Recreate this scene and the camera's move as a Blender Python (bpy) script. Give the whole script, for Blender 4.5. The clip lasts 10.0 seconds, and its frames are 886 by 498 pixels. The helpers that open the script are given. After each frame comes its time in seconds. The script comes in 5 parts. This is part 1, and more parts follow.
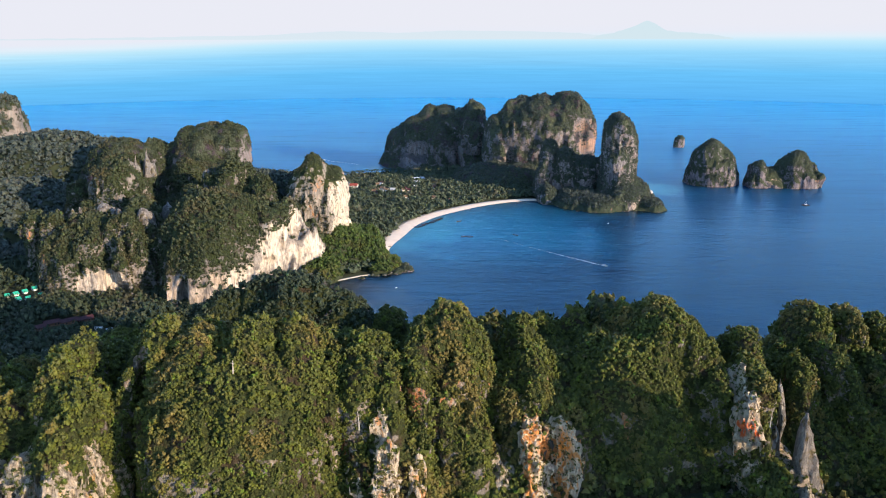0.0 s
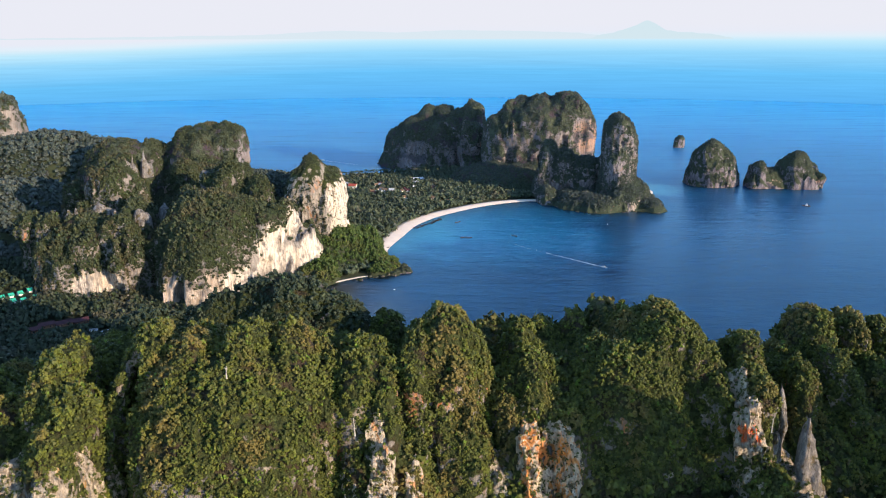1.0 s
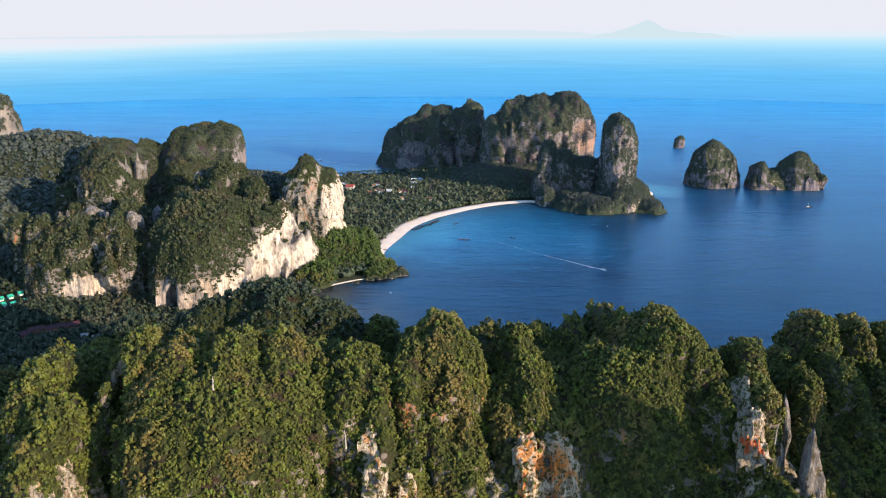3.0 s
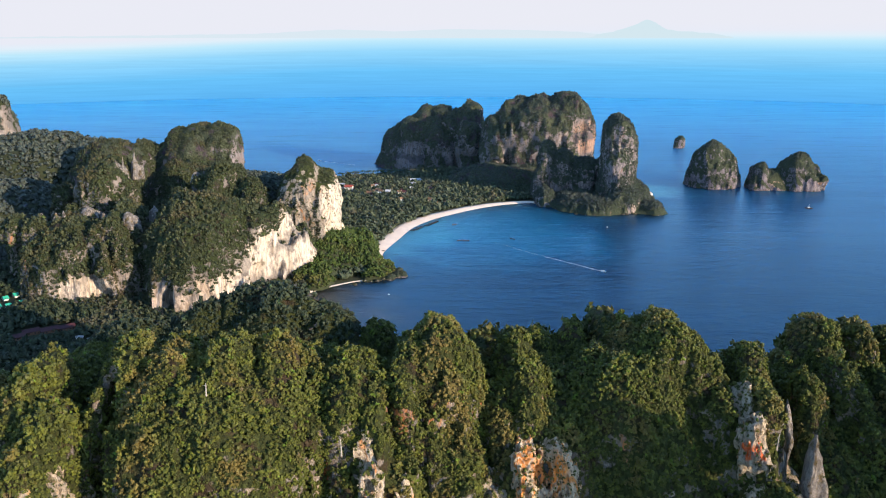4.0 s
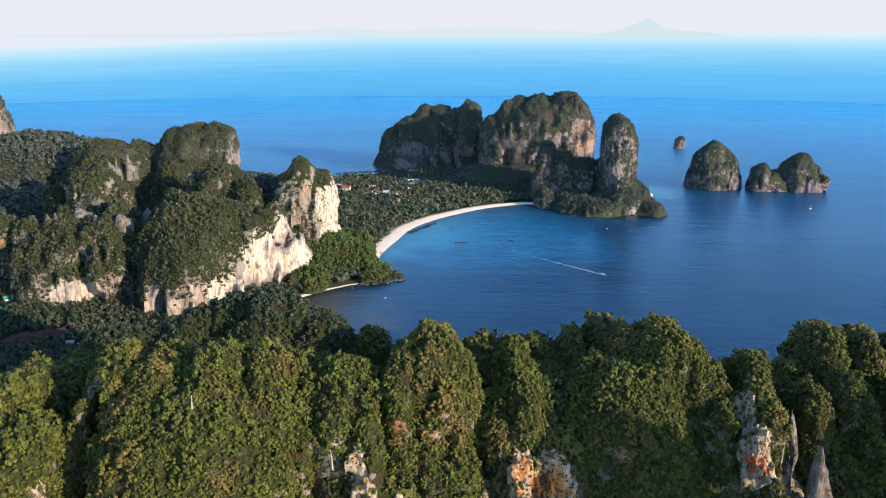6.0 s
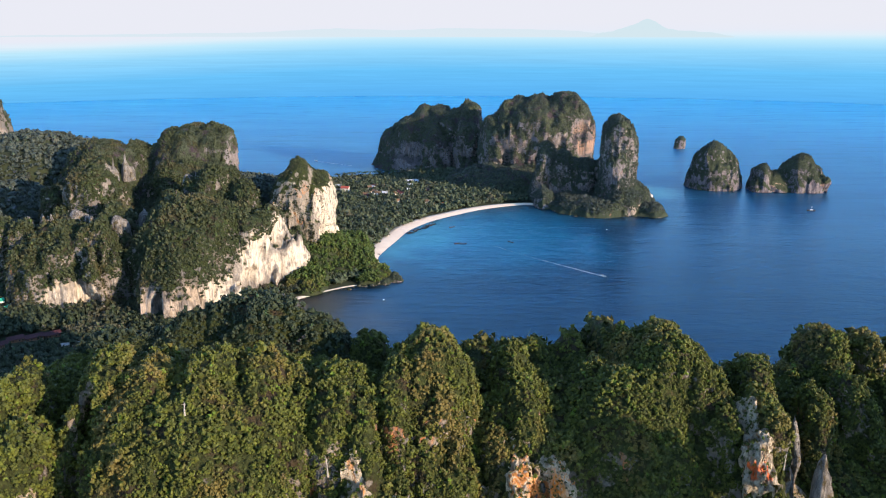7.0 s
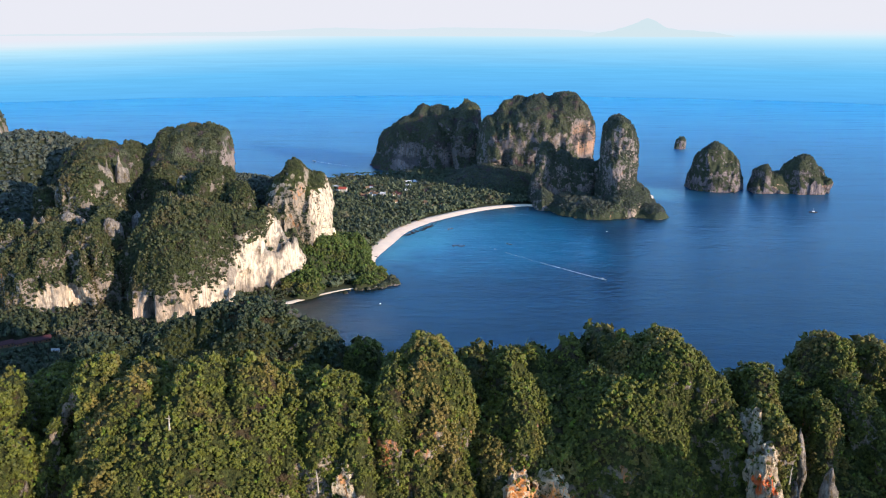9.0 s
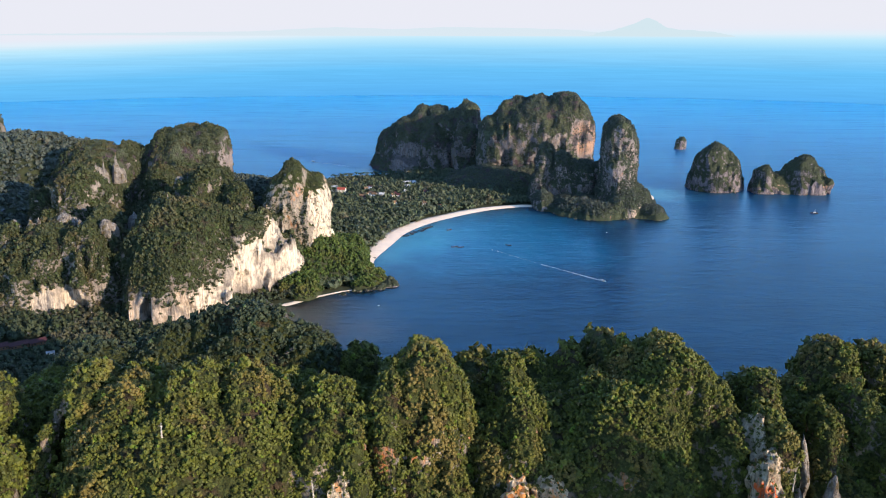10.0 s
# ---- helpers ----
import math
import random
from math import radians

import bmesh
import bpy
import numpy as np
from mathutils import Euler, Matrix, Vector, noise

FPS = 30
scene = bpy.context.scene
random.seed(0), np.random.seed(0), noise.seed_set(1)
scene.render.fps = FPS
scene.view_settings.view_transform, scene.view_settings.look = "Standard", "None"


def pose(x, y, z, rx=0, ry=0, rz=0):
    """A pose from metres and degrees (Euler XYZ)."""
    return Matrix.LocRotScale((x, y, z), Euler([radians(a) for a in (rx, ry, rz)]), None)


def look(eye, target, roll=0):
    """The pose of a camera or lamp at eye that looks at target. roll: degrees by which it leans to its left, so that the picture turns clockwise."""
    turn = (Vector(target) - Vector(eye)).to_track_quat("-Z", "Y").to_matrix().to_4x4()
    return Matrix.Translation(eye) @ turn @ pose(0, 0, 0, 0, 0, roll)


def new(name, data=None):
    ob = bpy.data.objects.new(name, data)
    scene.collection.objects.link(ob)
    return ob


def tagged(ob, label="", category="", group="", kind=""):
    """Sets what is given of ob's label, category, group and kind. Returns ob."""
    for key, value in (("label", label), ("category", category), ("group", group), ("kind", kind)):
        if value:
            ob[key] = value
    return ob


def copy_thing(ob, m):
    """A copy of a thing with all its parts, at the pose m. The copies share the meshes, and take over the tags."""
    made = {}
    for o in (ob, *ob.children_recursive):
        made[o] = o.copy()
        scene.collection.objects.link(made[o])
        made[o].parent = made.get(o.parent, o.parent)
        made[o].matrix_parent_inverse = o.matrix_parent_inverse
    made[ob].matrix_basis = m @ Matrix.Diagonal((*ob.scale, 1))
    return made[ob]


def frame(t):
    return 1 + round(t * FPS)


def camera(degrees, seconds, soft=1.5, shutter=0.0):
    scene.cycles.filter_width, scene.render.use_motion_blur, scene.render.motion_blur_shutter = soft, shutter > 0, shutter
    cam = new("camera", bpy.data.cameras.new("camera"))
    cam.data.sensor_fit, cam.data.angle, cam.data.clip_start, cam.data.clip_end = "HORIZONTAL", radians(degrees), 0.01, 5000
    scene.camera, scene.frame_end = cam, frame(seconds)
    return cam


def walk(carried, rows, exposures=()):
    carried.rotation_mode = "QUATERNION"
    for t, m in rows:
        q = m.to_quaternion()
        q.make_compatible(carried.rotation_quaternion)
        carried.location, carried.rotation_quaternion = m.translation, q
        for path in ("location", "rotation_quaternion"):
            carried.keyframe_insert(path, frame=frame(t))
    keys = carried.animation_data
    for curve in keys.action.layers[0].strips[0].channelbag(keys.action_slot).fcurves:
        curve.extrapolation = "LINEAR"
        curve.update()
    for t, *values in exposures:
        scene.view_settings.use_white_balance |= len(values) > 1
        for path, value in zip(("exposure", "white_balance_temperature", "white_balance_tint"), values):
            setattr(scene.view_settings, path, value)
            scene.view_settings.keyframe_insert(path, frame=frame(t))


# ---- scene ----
# camera: a drone gliding forward 330 m above the sea
cam = camera(57.0, 10.0, soft=1.1)


def flight(t):
    s = t / 10
    k = s * (s - 1)
    return pose(15.85 * s - 3.11 * k, 81.17 * s + 1.67 * k, 330 + 3.52 * s,
                90 - 14.566 - 0.268 * s, 0.114 - 0.239 * s, -0.025 - 0.02 * s)


walk(cam, [(t / 2, flight(t / 2)) for t in range(21)],
     [(0.0, 1.42, 6350, 14), (10.0, 1.42, 6350, 14)])

# ---- world and sun ----
SUN_TO = Vector((0.81, -0.58, 0.242)).normalized()
world = bpy.data.worlds.new("world")
scene.world = world
world.use_nodes = True
wn = world.node_tree
sky = wn.nodes.new("ShaderNodeTexSky")
sky.sky_type = "NISHITA"
sky.sun_disc = False
sky.sun_elevation = math.asin(SUN_TO.z)
sky.sun_rotation = math.atan2(SUN_TO.x, SUN_TO.y)
sky.air_density, sky.dust_density, sky.ozone_density = 1.0, 0.2, 3.0
wn.links.new(sky.outputs[0], wn.nodes["Background"].inputs[0])
wn.nodes["Background"].inputs[1].default_value = 0.15
sun_data = bpy.data.lights.new("sun", "SUN")
sun_data.energy, sun_data.angle, sun_data.color = 3.0, radians(0.5), (1.0, 0.775, 0.53)
sun = new("sun", sun_data)
sun.matrix_world = look(SUN_TO * 1000, (0, 0, 0))


# ---- material helpers ----
class Mat:
    """A small builder for node materials in object space."""

    def __init__(self, name, rough=0.8, spec=0.3):
        self.m = bpy.data.materials.new(name)
        self.m.use_nodes = True
        self.t = self.m.node_tree
        self.b = self.t.nodes["Principled BSDF"]
        self.b.inputs["Roughness"].default_value = rough
        self.b.inputs["Specular IOR Level"].default_value = spec
        self.co = self.t.nodes.new("ShaderNodeNewGeometry")

    def put(self, sock, value):
        if isinstance(value, bpy.types.NodeSocket):
            self.t.links.new(value, sock)
        elif isinstance(value, (tuple, list)) and len(value) == 3 and sock.type == "RGBA":
            sock.default_value = (*value, 1)
        else:
            sock.default_value = value

    def pos(self, sx=1.0, sy=1.0, sz=1.0, off=(0, 0, 0)):
        n = self.t.nodes.new("ShaderNodeMapping")
        n.inputs["Scale"].default_value = (sx, sy, sz)
        n.inputs["Location"].default_value = off
        self.t.links.new(self.co.outputs["Position"], n.inputs["Vector"])
        return n.outputs[0]

    def noise(self, vec, scale, detail=4, rough=0.55, dist=0.0):
        n = self.t.nodes.new("ShaderNodeTexNoise")
        self.t.links.new(vec, n.inputs["Vector"])
        n.inputs["Scale"].default_value = scale
        n.inputs["Detail"].default_value = detail
        n.inputs["Roughness"].default_value = rough
        n.inputs["Distortion"].default_value = dist
        return n.outputs["Fac"]

    def ramp(self, fac, a, b):
        n = self.t.nodes.new("ShaderNodeMapRange")
        n.interpolation_type = "SMOOTHSTEP"
        self.put(n.inputs["Value"], fac)
        n.inputs["From Min"].default_value = a
        n.inputs["From Max"].default_value = b
        return n.outputs[0]

    def mix(self, fac, a, b):
        n = self.t.nodes.new("ShaderNodeMix")
        n.data_type = "RGBA"
        self.put(n.inputs[0], fac)
        self.put(n.inputs[6], a)
        self.put(n.inputs[7], b)
        return n.outputs[2]

    def math(self, op, a, b=0.0):
        n = self.t.nodes.new("ShaderNodeMath")
        n.operation = op
        self.put(n.inputs[0], a)
        self.put(n.inputs[1], b)
        return n.outputs[0]

    def split(self, sock):
        n = self.t.nodes.new("ShaderNodeSeparateXYZ")
        self.t.links.new(sock, n.inputs[0])
        return n.outputs

    def bump(self, height, strength=0.5, dist=1.0):
        n = self.t.nodes.new("ShaderNodeBump")
        n.inputs["Strength"].default_value = strength
        n.inputs["Distance"].default_value = dist
        self.t.links.new(height, n.inputs["Height"])
        self.t.links.new(n.outputs[0], self.b.inputs["Normal"])

    def colour(self, sock):
        self.put(self.b.inputs["Base Color"], sock)
        return self.m


def rock_material(name, grey, pale, pale_amount, orange_amount, edge=0.3, spots=(), scrub_shade=(0.026, 0.036, 0.013), wear=1.0, stain_colour=(0.50, 0.19, 0.06)):
    k = Mat(name, 0.85, 0.2)
    p = k.pos()
    streak = k.noise(k.pos(1, 1, 0.14), 0.16, 6, 0.65, 0.6)
    blot = k.noise(p, 0.03, 5, 0.6)
    fine = k.noise(p, 0.55, 6, 0.7)
    flute = k.noise(k.pos(1, 1, 0.10, (7, 3, 1)), 0.42, 5, 0.6, 0.3)
    c = k.mix(k.ramp(blot, 0.62 - 0.4 * pale_amount, 0.72 - 0.4 * pale_amount), grey, pale)
    stain = k.noise(k.pos(1, 1, 0.3, (31, 7, 5)), 0.05, 5, 0.6, 0.8)
    c = k.mix(k.ramp(stain, 0.74 - 0.3 * orange_amount, 0.82 - 0.3 * orange_amount), c, stain_colour)
    hole = None
    for sx, sy, sz, sr, sc in spots:
        d = k.t.nodes.new("ShaderNodeVectorMath")
        d.operation = "DISTANCE"
        k.t.links.new(p, d.inputs[0])
        d.inputs[1].default_value = (sx, sy, sz)
        near = k.ramp(k.math("ADD", d.outputs["Value"], k.math("MULTIPLY", k.math("SUBTRACT", fine, 0.5), 14.0)), sr, sr * 0.6)
        c = k.mix(k.math("MULTIPLY", near, k.ramp(k.noise(k.pos(1, 1, 0.5, (3, 9, 2)), 0.14, 5, 0.6), 0.32, 0.50)), c, sc)
        hole = near if hole is None else k.math("MAXIMUM", hole, near)
    c = k.mix(k.math("MULTIPLY", k.ramp(streak, 0.52, 0.68), 0.75 * wear), c, (0.11, 0.105, 0.10))
    c = k.mix(k.math("MULTIPLY", k.ramp(flute, 0.47, 0.62), 0.68 * wear), c, (0.20, 0.15, 0.11))
    c = k.mix(k.math("MULTIPLY", k.ramp(fine, 0.46, 0.68), 0.55 * wear), c, (0.16, 0.15, 0.13))
    nz = k.split(k.co.outputs["Normal"])[2]
    worn = k.math("ADD", nz, k.math("MULTIPLY", k.math("SUBTRACT", blot, 0.5), 0.8))
    c = k.mix(k.math("MULTIPLY", k.ramp(worn, 0.05, 0.32), 0.8 * wear), c, tuple(0.55 * v for v in grey))
    green = k.math("ADD", nz, k.math("MULTIPLY", k.math("SUBTRACT", k.noise(p, 0.12, 5, 0.65), 0.5), 1.6))
    if hole is not None:
        green = k.math("SUBTRACT", green, hole)
    cell = k.t.nodes.new("ShaderNodeTexVoronoi")
    k.t.links.new(k.pos(1, 1, 0.8), cell.inputs["Vector"])
    cell.inputs["Scale"].default_value = 0.36
    shade = k.split(cell.outputs["Color"])[0]
    # scrub tone, darkened on ridge and massif to put shade between crowns
    scrub = k.mix(k.ramp(shade, 0.1, 0.9), scrub_shade, tuple(1.7 * v for v in scrub_shade))
    scrub = k.mix(k.ramp(k.noise(k.pos(off=(8, 2, 6)), 0.05, 4, 0.6), 0.5, 0.66), scrub, (1.6 * scrub_shade[0], 0.95 * scrub_shade[1], 2.0 * scrub_shade[2]))
    over = k.ramp(green, edge, edge + 0.16)
    c = k.mix(over, c, scrub)
    bush = k.math("MULTIPLY", k.math("SUBTRACT", 0.9, cell.outputs["Distance"]), k.math("MULTIPLY", over, 1.6))
    k.bump(k.math("ADD", k.math("ADD", k.math("ADD", k.math("MULTIPLY", streak, 2.0), k.math("MULTIPLY", flute, 1.4)), fine), bush), 1.0, 1.9)
    return k.colour(c)


def face_material(name, grey, cream, orange, amount, spots=(), bare=0.0, scrub=None, edge=0.3):
    """Close limestone: broken vertical streaks of grey and cream, dark cracks, orange stains and dry grass."""
    k = Mat(name, 0.9, 0.15)
    p = k.pos()
    streak = k.noise(k.pos(1, 1, 0.28), 0.30, 7, 0.68, 0.7)
    crack = k.noise(k.pos(1, 1, 0.30, (5, 2, 9)), 0.42, 6, 0.68, 0.9)
    fine = k.noise(k.pos(1, 1, 0.6, (1, 8, 3)), 1.1, 5, 0.7)
    grass = k.noise(k.pos(1, 1, 0.8, (9, 4, 6)), 0.13, 6, 0.68)
    stain = k.noise(k.pos(1, 1, 0.5, (31, 7, 5)), 0.085, 5, 0.65, 0.8)
    c = k.mix(k.ramp(streak, 0.42 - 0.1 * bare, 0.60 - 0.1 * bare), grey, cream)
    c = k.mix(k.math("MULTIPLY", k.ramp(fine, 0.42, 0.64), 0.5 - 0.2 * bare), c, tuple(0.55 * v for v in grey))
    c = k.mix(k.math("MULTIPLY", k.ramp(stain, 0.66 - 0.16 * amount, 0.74 - 0.16 * amount), 0.85), c, orange)
    for sx, sy, sz, sr, sc in spots:
        d = k.t.nodes.new("ShaderNodeVectorMath")
        d.operation = "DISTANCE"
        k.t.links.new(p, d.inputs[0])
        d.inputs[1].default_value = (sx, sy, sz)
        near = k.ramp(k.math("ADD", d.outputs["Value"], k.math("MULTIPLY", k.math("SUBTRACT", stain, 0.5), 30.0)), sr, sr * 0.6)
        c = k.mix(k.math("MULTIPLY", near, k.ramp(crack, 0.62, 0.45)), c, sc)
    dry = k.mix(k.ramp(fine, 0.35, 0.65), (0.20, 0.125, 0.055), (0.075, 0.080, 0.020))
    c = k.mix(k.math("MULTIPLY", k.ramp(grass, 0.53 + 0.06 * bare, 0.62 + 0.06 * bare), 0.8), c, dry)
    c = k.mix(k.math("MULTIPLY", k.ramp(crack, 0.57, 0.69), 0.75), c, (0.055, 0.048, 0.042))
    if scrub:
        up = k.math("ADD", k.split(k.co.outputs["Normal"])[2], k.math("MULTIPLY", k.math("SUBTRACT", grass, 0.5), 2.6))
        c = k.mix(k.ramp(up, edge, edge + 0.2), c, k.mix(k.ramp(fine, 0.35, 0.65), scrub, tuple(1.8 * v for v in scrub)))
    h = k.math("ADD", k.math("SUBTRACT", k.math("MULTIPLY", streak, 2.2), k.math("MULTIPLY", k.ramp(crack, 0.5, 0.7), 1.6)), fine)
    k.bump(h, 1.0, 1.6)
    return k.colour(c)


def leaf_material(name, dark, mid, light, dry, dry_edge=0.60):
    k = Mat(name, 0.65, 0.25)
    p = k.pos()
    isl = k.co.outputs["Random Per Island"]
    tree = k.noise(p, 0.17, 2, 0.5)
    patch = k.noise(k.pos(1, 1, 0.7, (13, 40, 9)), 0.022, 4, 0.6)
    c = k.mix(k.ramp(tree, 0.34, 0.62), dark, mid)
    c = k.mix(k.math("MULTIPLY", k.ramp(k.noise(k.pos(off=(5, 3, 8)), 0.16, 2, 0.5), 0.54, 0.70), 0.7), c, light)
    c = k.mix(k.math("MULTIPLY", k.ramp(patch, dry_edge - 0.08, dry_edge + 0.06), 0.75), c, dry)
    c = k.mix(k.math("MULTIPLY", k.ramp(isl, 0.1, 1.0), 0.14), c, light)
    # single trees in bright new leaf, and dry grey-brown ones
    c = k.mix(k.math("MULTIPLY", k.ramp(k.noise(k.pos(off=(21, 6, 2)), 0.15, 1, 0.4), 0.68, 0.72), 0.7), c, (0.9 * light[0], 1.3 * light[1], light[2]))
    c = k.mix(k.math("MULTIPLY", k.ramp(k.noise(k.pos(off=(2, 31, 12)), 0.13, 1, 0.4), 0.71, 0.76), 0.7), c, (1.05 * dry[0], 1.1 * dry[1], 1.9 * dry[2]))
    c = k.mix(k.math("MULTIPLY", k.ramp(isl, 0.35, 0.0), 0.35), c, dark)
    return k.colour(c)


rock_near = rock_material("limestone near ridge", (0.20, 0.185, 0.17), (0.40, 0.33, 0.26), 0.40, 0.55, -0.05,
                          [(84, 524, 38, 30, (0.50, 0.27, 0.12))], (0.030, 0.037, 0.010))
rock_cliff = rock_material("weathered cliff limestone", (0.185, 0.172, 0.162), (0.32, 0.285, 0.26), 0.46, 0.30, 0.14,
                           [(-430, 985, 16, 46, (0.70, 0.61, 0.50)), (-325, 975, 18, 38, (0.68, 0.56, 0.46)), (-290, 975, 18, 36, (0.58, 0.48, 0.38)), (-255, 1000, 22, 36, (0.75, 0.66, 0.54)), (-235, 1030, 36, 32, (0.75, 0.66, 0.54)),
                            (-212, 1062, 55, 48, (0.77, 0.68, 0.56)), (-195, 1125, 60, 58, (0.77, 0.68, 0.56))], wear=0.75)
rock_orange = face_material("orange stained limestone", (0.38, 0.33, 0.27), (0.74, 0.60, 0.43), (0.78, 0.28, 0.05), 1.0, [(80, 515, 56, 16, (0.85, 0.29, 0.05))], 1.0)
rock_pale = face_material("pale streaked limestone", (0.34, 0.295, 0.25), (0.64, 0.54, 0.41), (0.50, 0.23, 0.08), 0.5, [(212, 524, 64, 9, (0.75, 0.15, 0.04))], 0.8)
rock_spur = face_material("dry weathered limestone", (0.33, 0.28, 0.22), (0.58, 0.48, 0.36), (0.58, 0.31, 0.07), 0.5, (), 0.4)
rock_crag = face_material("bare grey crag limestone", (0.20, 0.19, 0.18), (0.36, 0.33, 0.30), (0.30, 0.18, 0.10), 0.1)
rock_white = face_material("pale tower limestone", (0.23, 0.205, 0.18), (0.42, 0.37, 0.31), (0.56, 0.26, 0.11), 0.35,
                           [(-148, 1205, 30, 50, (0.80, 0.69, 0.55)), (-146, 1215, 95, 48, (0.80, 0.69, 0.55)), (-144, 1275, 70, 62, (0.78, 0.68, 0.54)), (-176, 1186, 128, 14, (0.56, 0.24, 0.09))], 0.6,
                           (0.040, 0.050, 0.016), 0.40)
rock_tower = face_material("mottled grey sea cliff limestone", (0.165, 0.152, 0.168), (0.36, 0.32, 0.32), (0.34, 0.18, 0.12), 0.25,
                           [(305, 1562, 4, 16, (0.44, 0.19, 0.11)), (332, 1560, 4, 16, (0.44, 0.20, 0.12)), (378, 1566, 12, 20, (0.52, 0.43, 0.37))], 0.2, (0.040, 0.052, 0.032), 0.02)
# distance haze is put into this rock's lifted, bluish base colours
rock_far = rock_material("grey limestone headland", (0.175, 0.165, 0.188), (0.285, 0.255, 0.27), 0.42, 0.34, 0.0,
                         [(330, 1905, 105, 55, (0.40, 0.24, 0.17)), (-70, 2110, 30, 46, (0.34, 0.31, 0.33)), (30, 2095, 40, 40, (0.34, 0.30, 0.32)), (380, 1610, 90, 50, (0.25, 0.215, 0.215)), (305, 1562, 4, 16, (0.40, 0.18, 0.11)), (332, 1560, 4, 16, (0.42, 0.20, 0.12)), (378, 1568, 12, 22, (0.44, 0.36, 0.31)), (205, 1670, 14, 18, (0.26, 0.22, 0.20)), (740, 1805, 25, 30, (0.42, 0.32, 0.24))],
                         (0.044, 0.054, 0.032))
leaf_near = leaf_material("jungle leaves near", (0.040, 0.049, 0.012), (0.080, 0.094, 0.015),
                          (0.124, 0.142, 0.019), (0.155, 0.110, 0.034), 0.60)
leaf_mid = leaf_material("jungle leaves hills", (0.024, 0.034, 0.017), (0.046, 0.058, 0.026),
                         (0.080, 0.090, 0.032), (0.088, 0.072, 0.036), 0.60)
rock_islet = face_material("purple-brown islet limestone", (0.150, 0.136, 0.158), (0.31, 0.265, 0.28), (0.34, 0.21, 0.15), 0.25,
                           [(745, 1805, 24, 22, (0.56, 0.40, 0.26)), (838, 1800, 30, 14, (0.44, 0.26, 0.16))], 0.2, (0.040, 0.050, 0.030), 0.10)
# distance haze is put into these leaves: paler and bluer than leaf_mid
leaf_far = leaf_material("jungle leaves headland", (0.042, 0.056, 0.050), (0.064, 0.080, 0.064),
                         (0.086, 0.102, 0.070), (0.096, 0.088, 0.072), 0.66)
leaf_isthmus = leaf_material("lowland leaves", (0.034, 0.050, 0.032), (0.056, 0.076, 0.044),
                             (0.086, 0.106, 0.052), (0.100, 0.090, 0.062), 0.62)
# shade over valley and knoll is put into these darker leaf colours
leaf_shaded = leaf_material("valley leaves darkened for shade", (0.020, 0.032, 0.018), (0.034, 0.048, 0.025),
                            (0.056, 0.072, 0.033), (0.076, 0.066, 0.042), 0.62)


def plain(name, colour, rough=0.6, vary=0.25, scale=0.8):
    k = Mat(name, rough, 0.4)
    f = k.noise(k.pos(), scale, 4, 0.6)
    return k.colour(k.mix(k.ramp(f, 0.3, 0.75), colour, tuple(c * (1 - vary) for c in colour)))


def glow(name, colour, strength=1.0):
    m = bpy.data.materials.new(name)
    m.use_nodes = True
    t = m.node_tree
    t.nodes.remove(t.nodes["Principled BSDF"])
    e = t.nodes.new("ShaderNodeEmission")
    e.inputs[0].default_value = (*colour, 1)
    e.inputs[1].default_value = strength
    t.links.new(e.outputs[0], t.nodes["Material Output"].inputs[0])
    return m


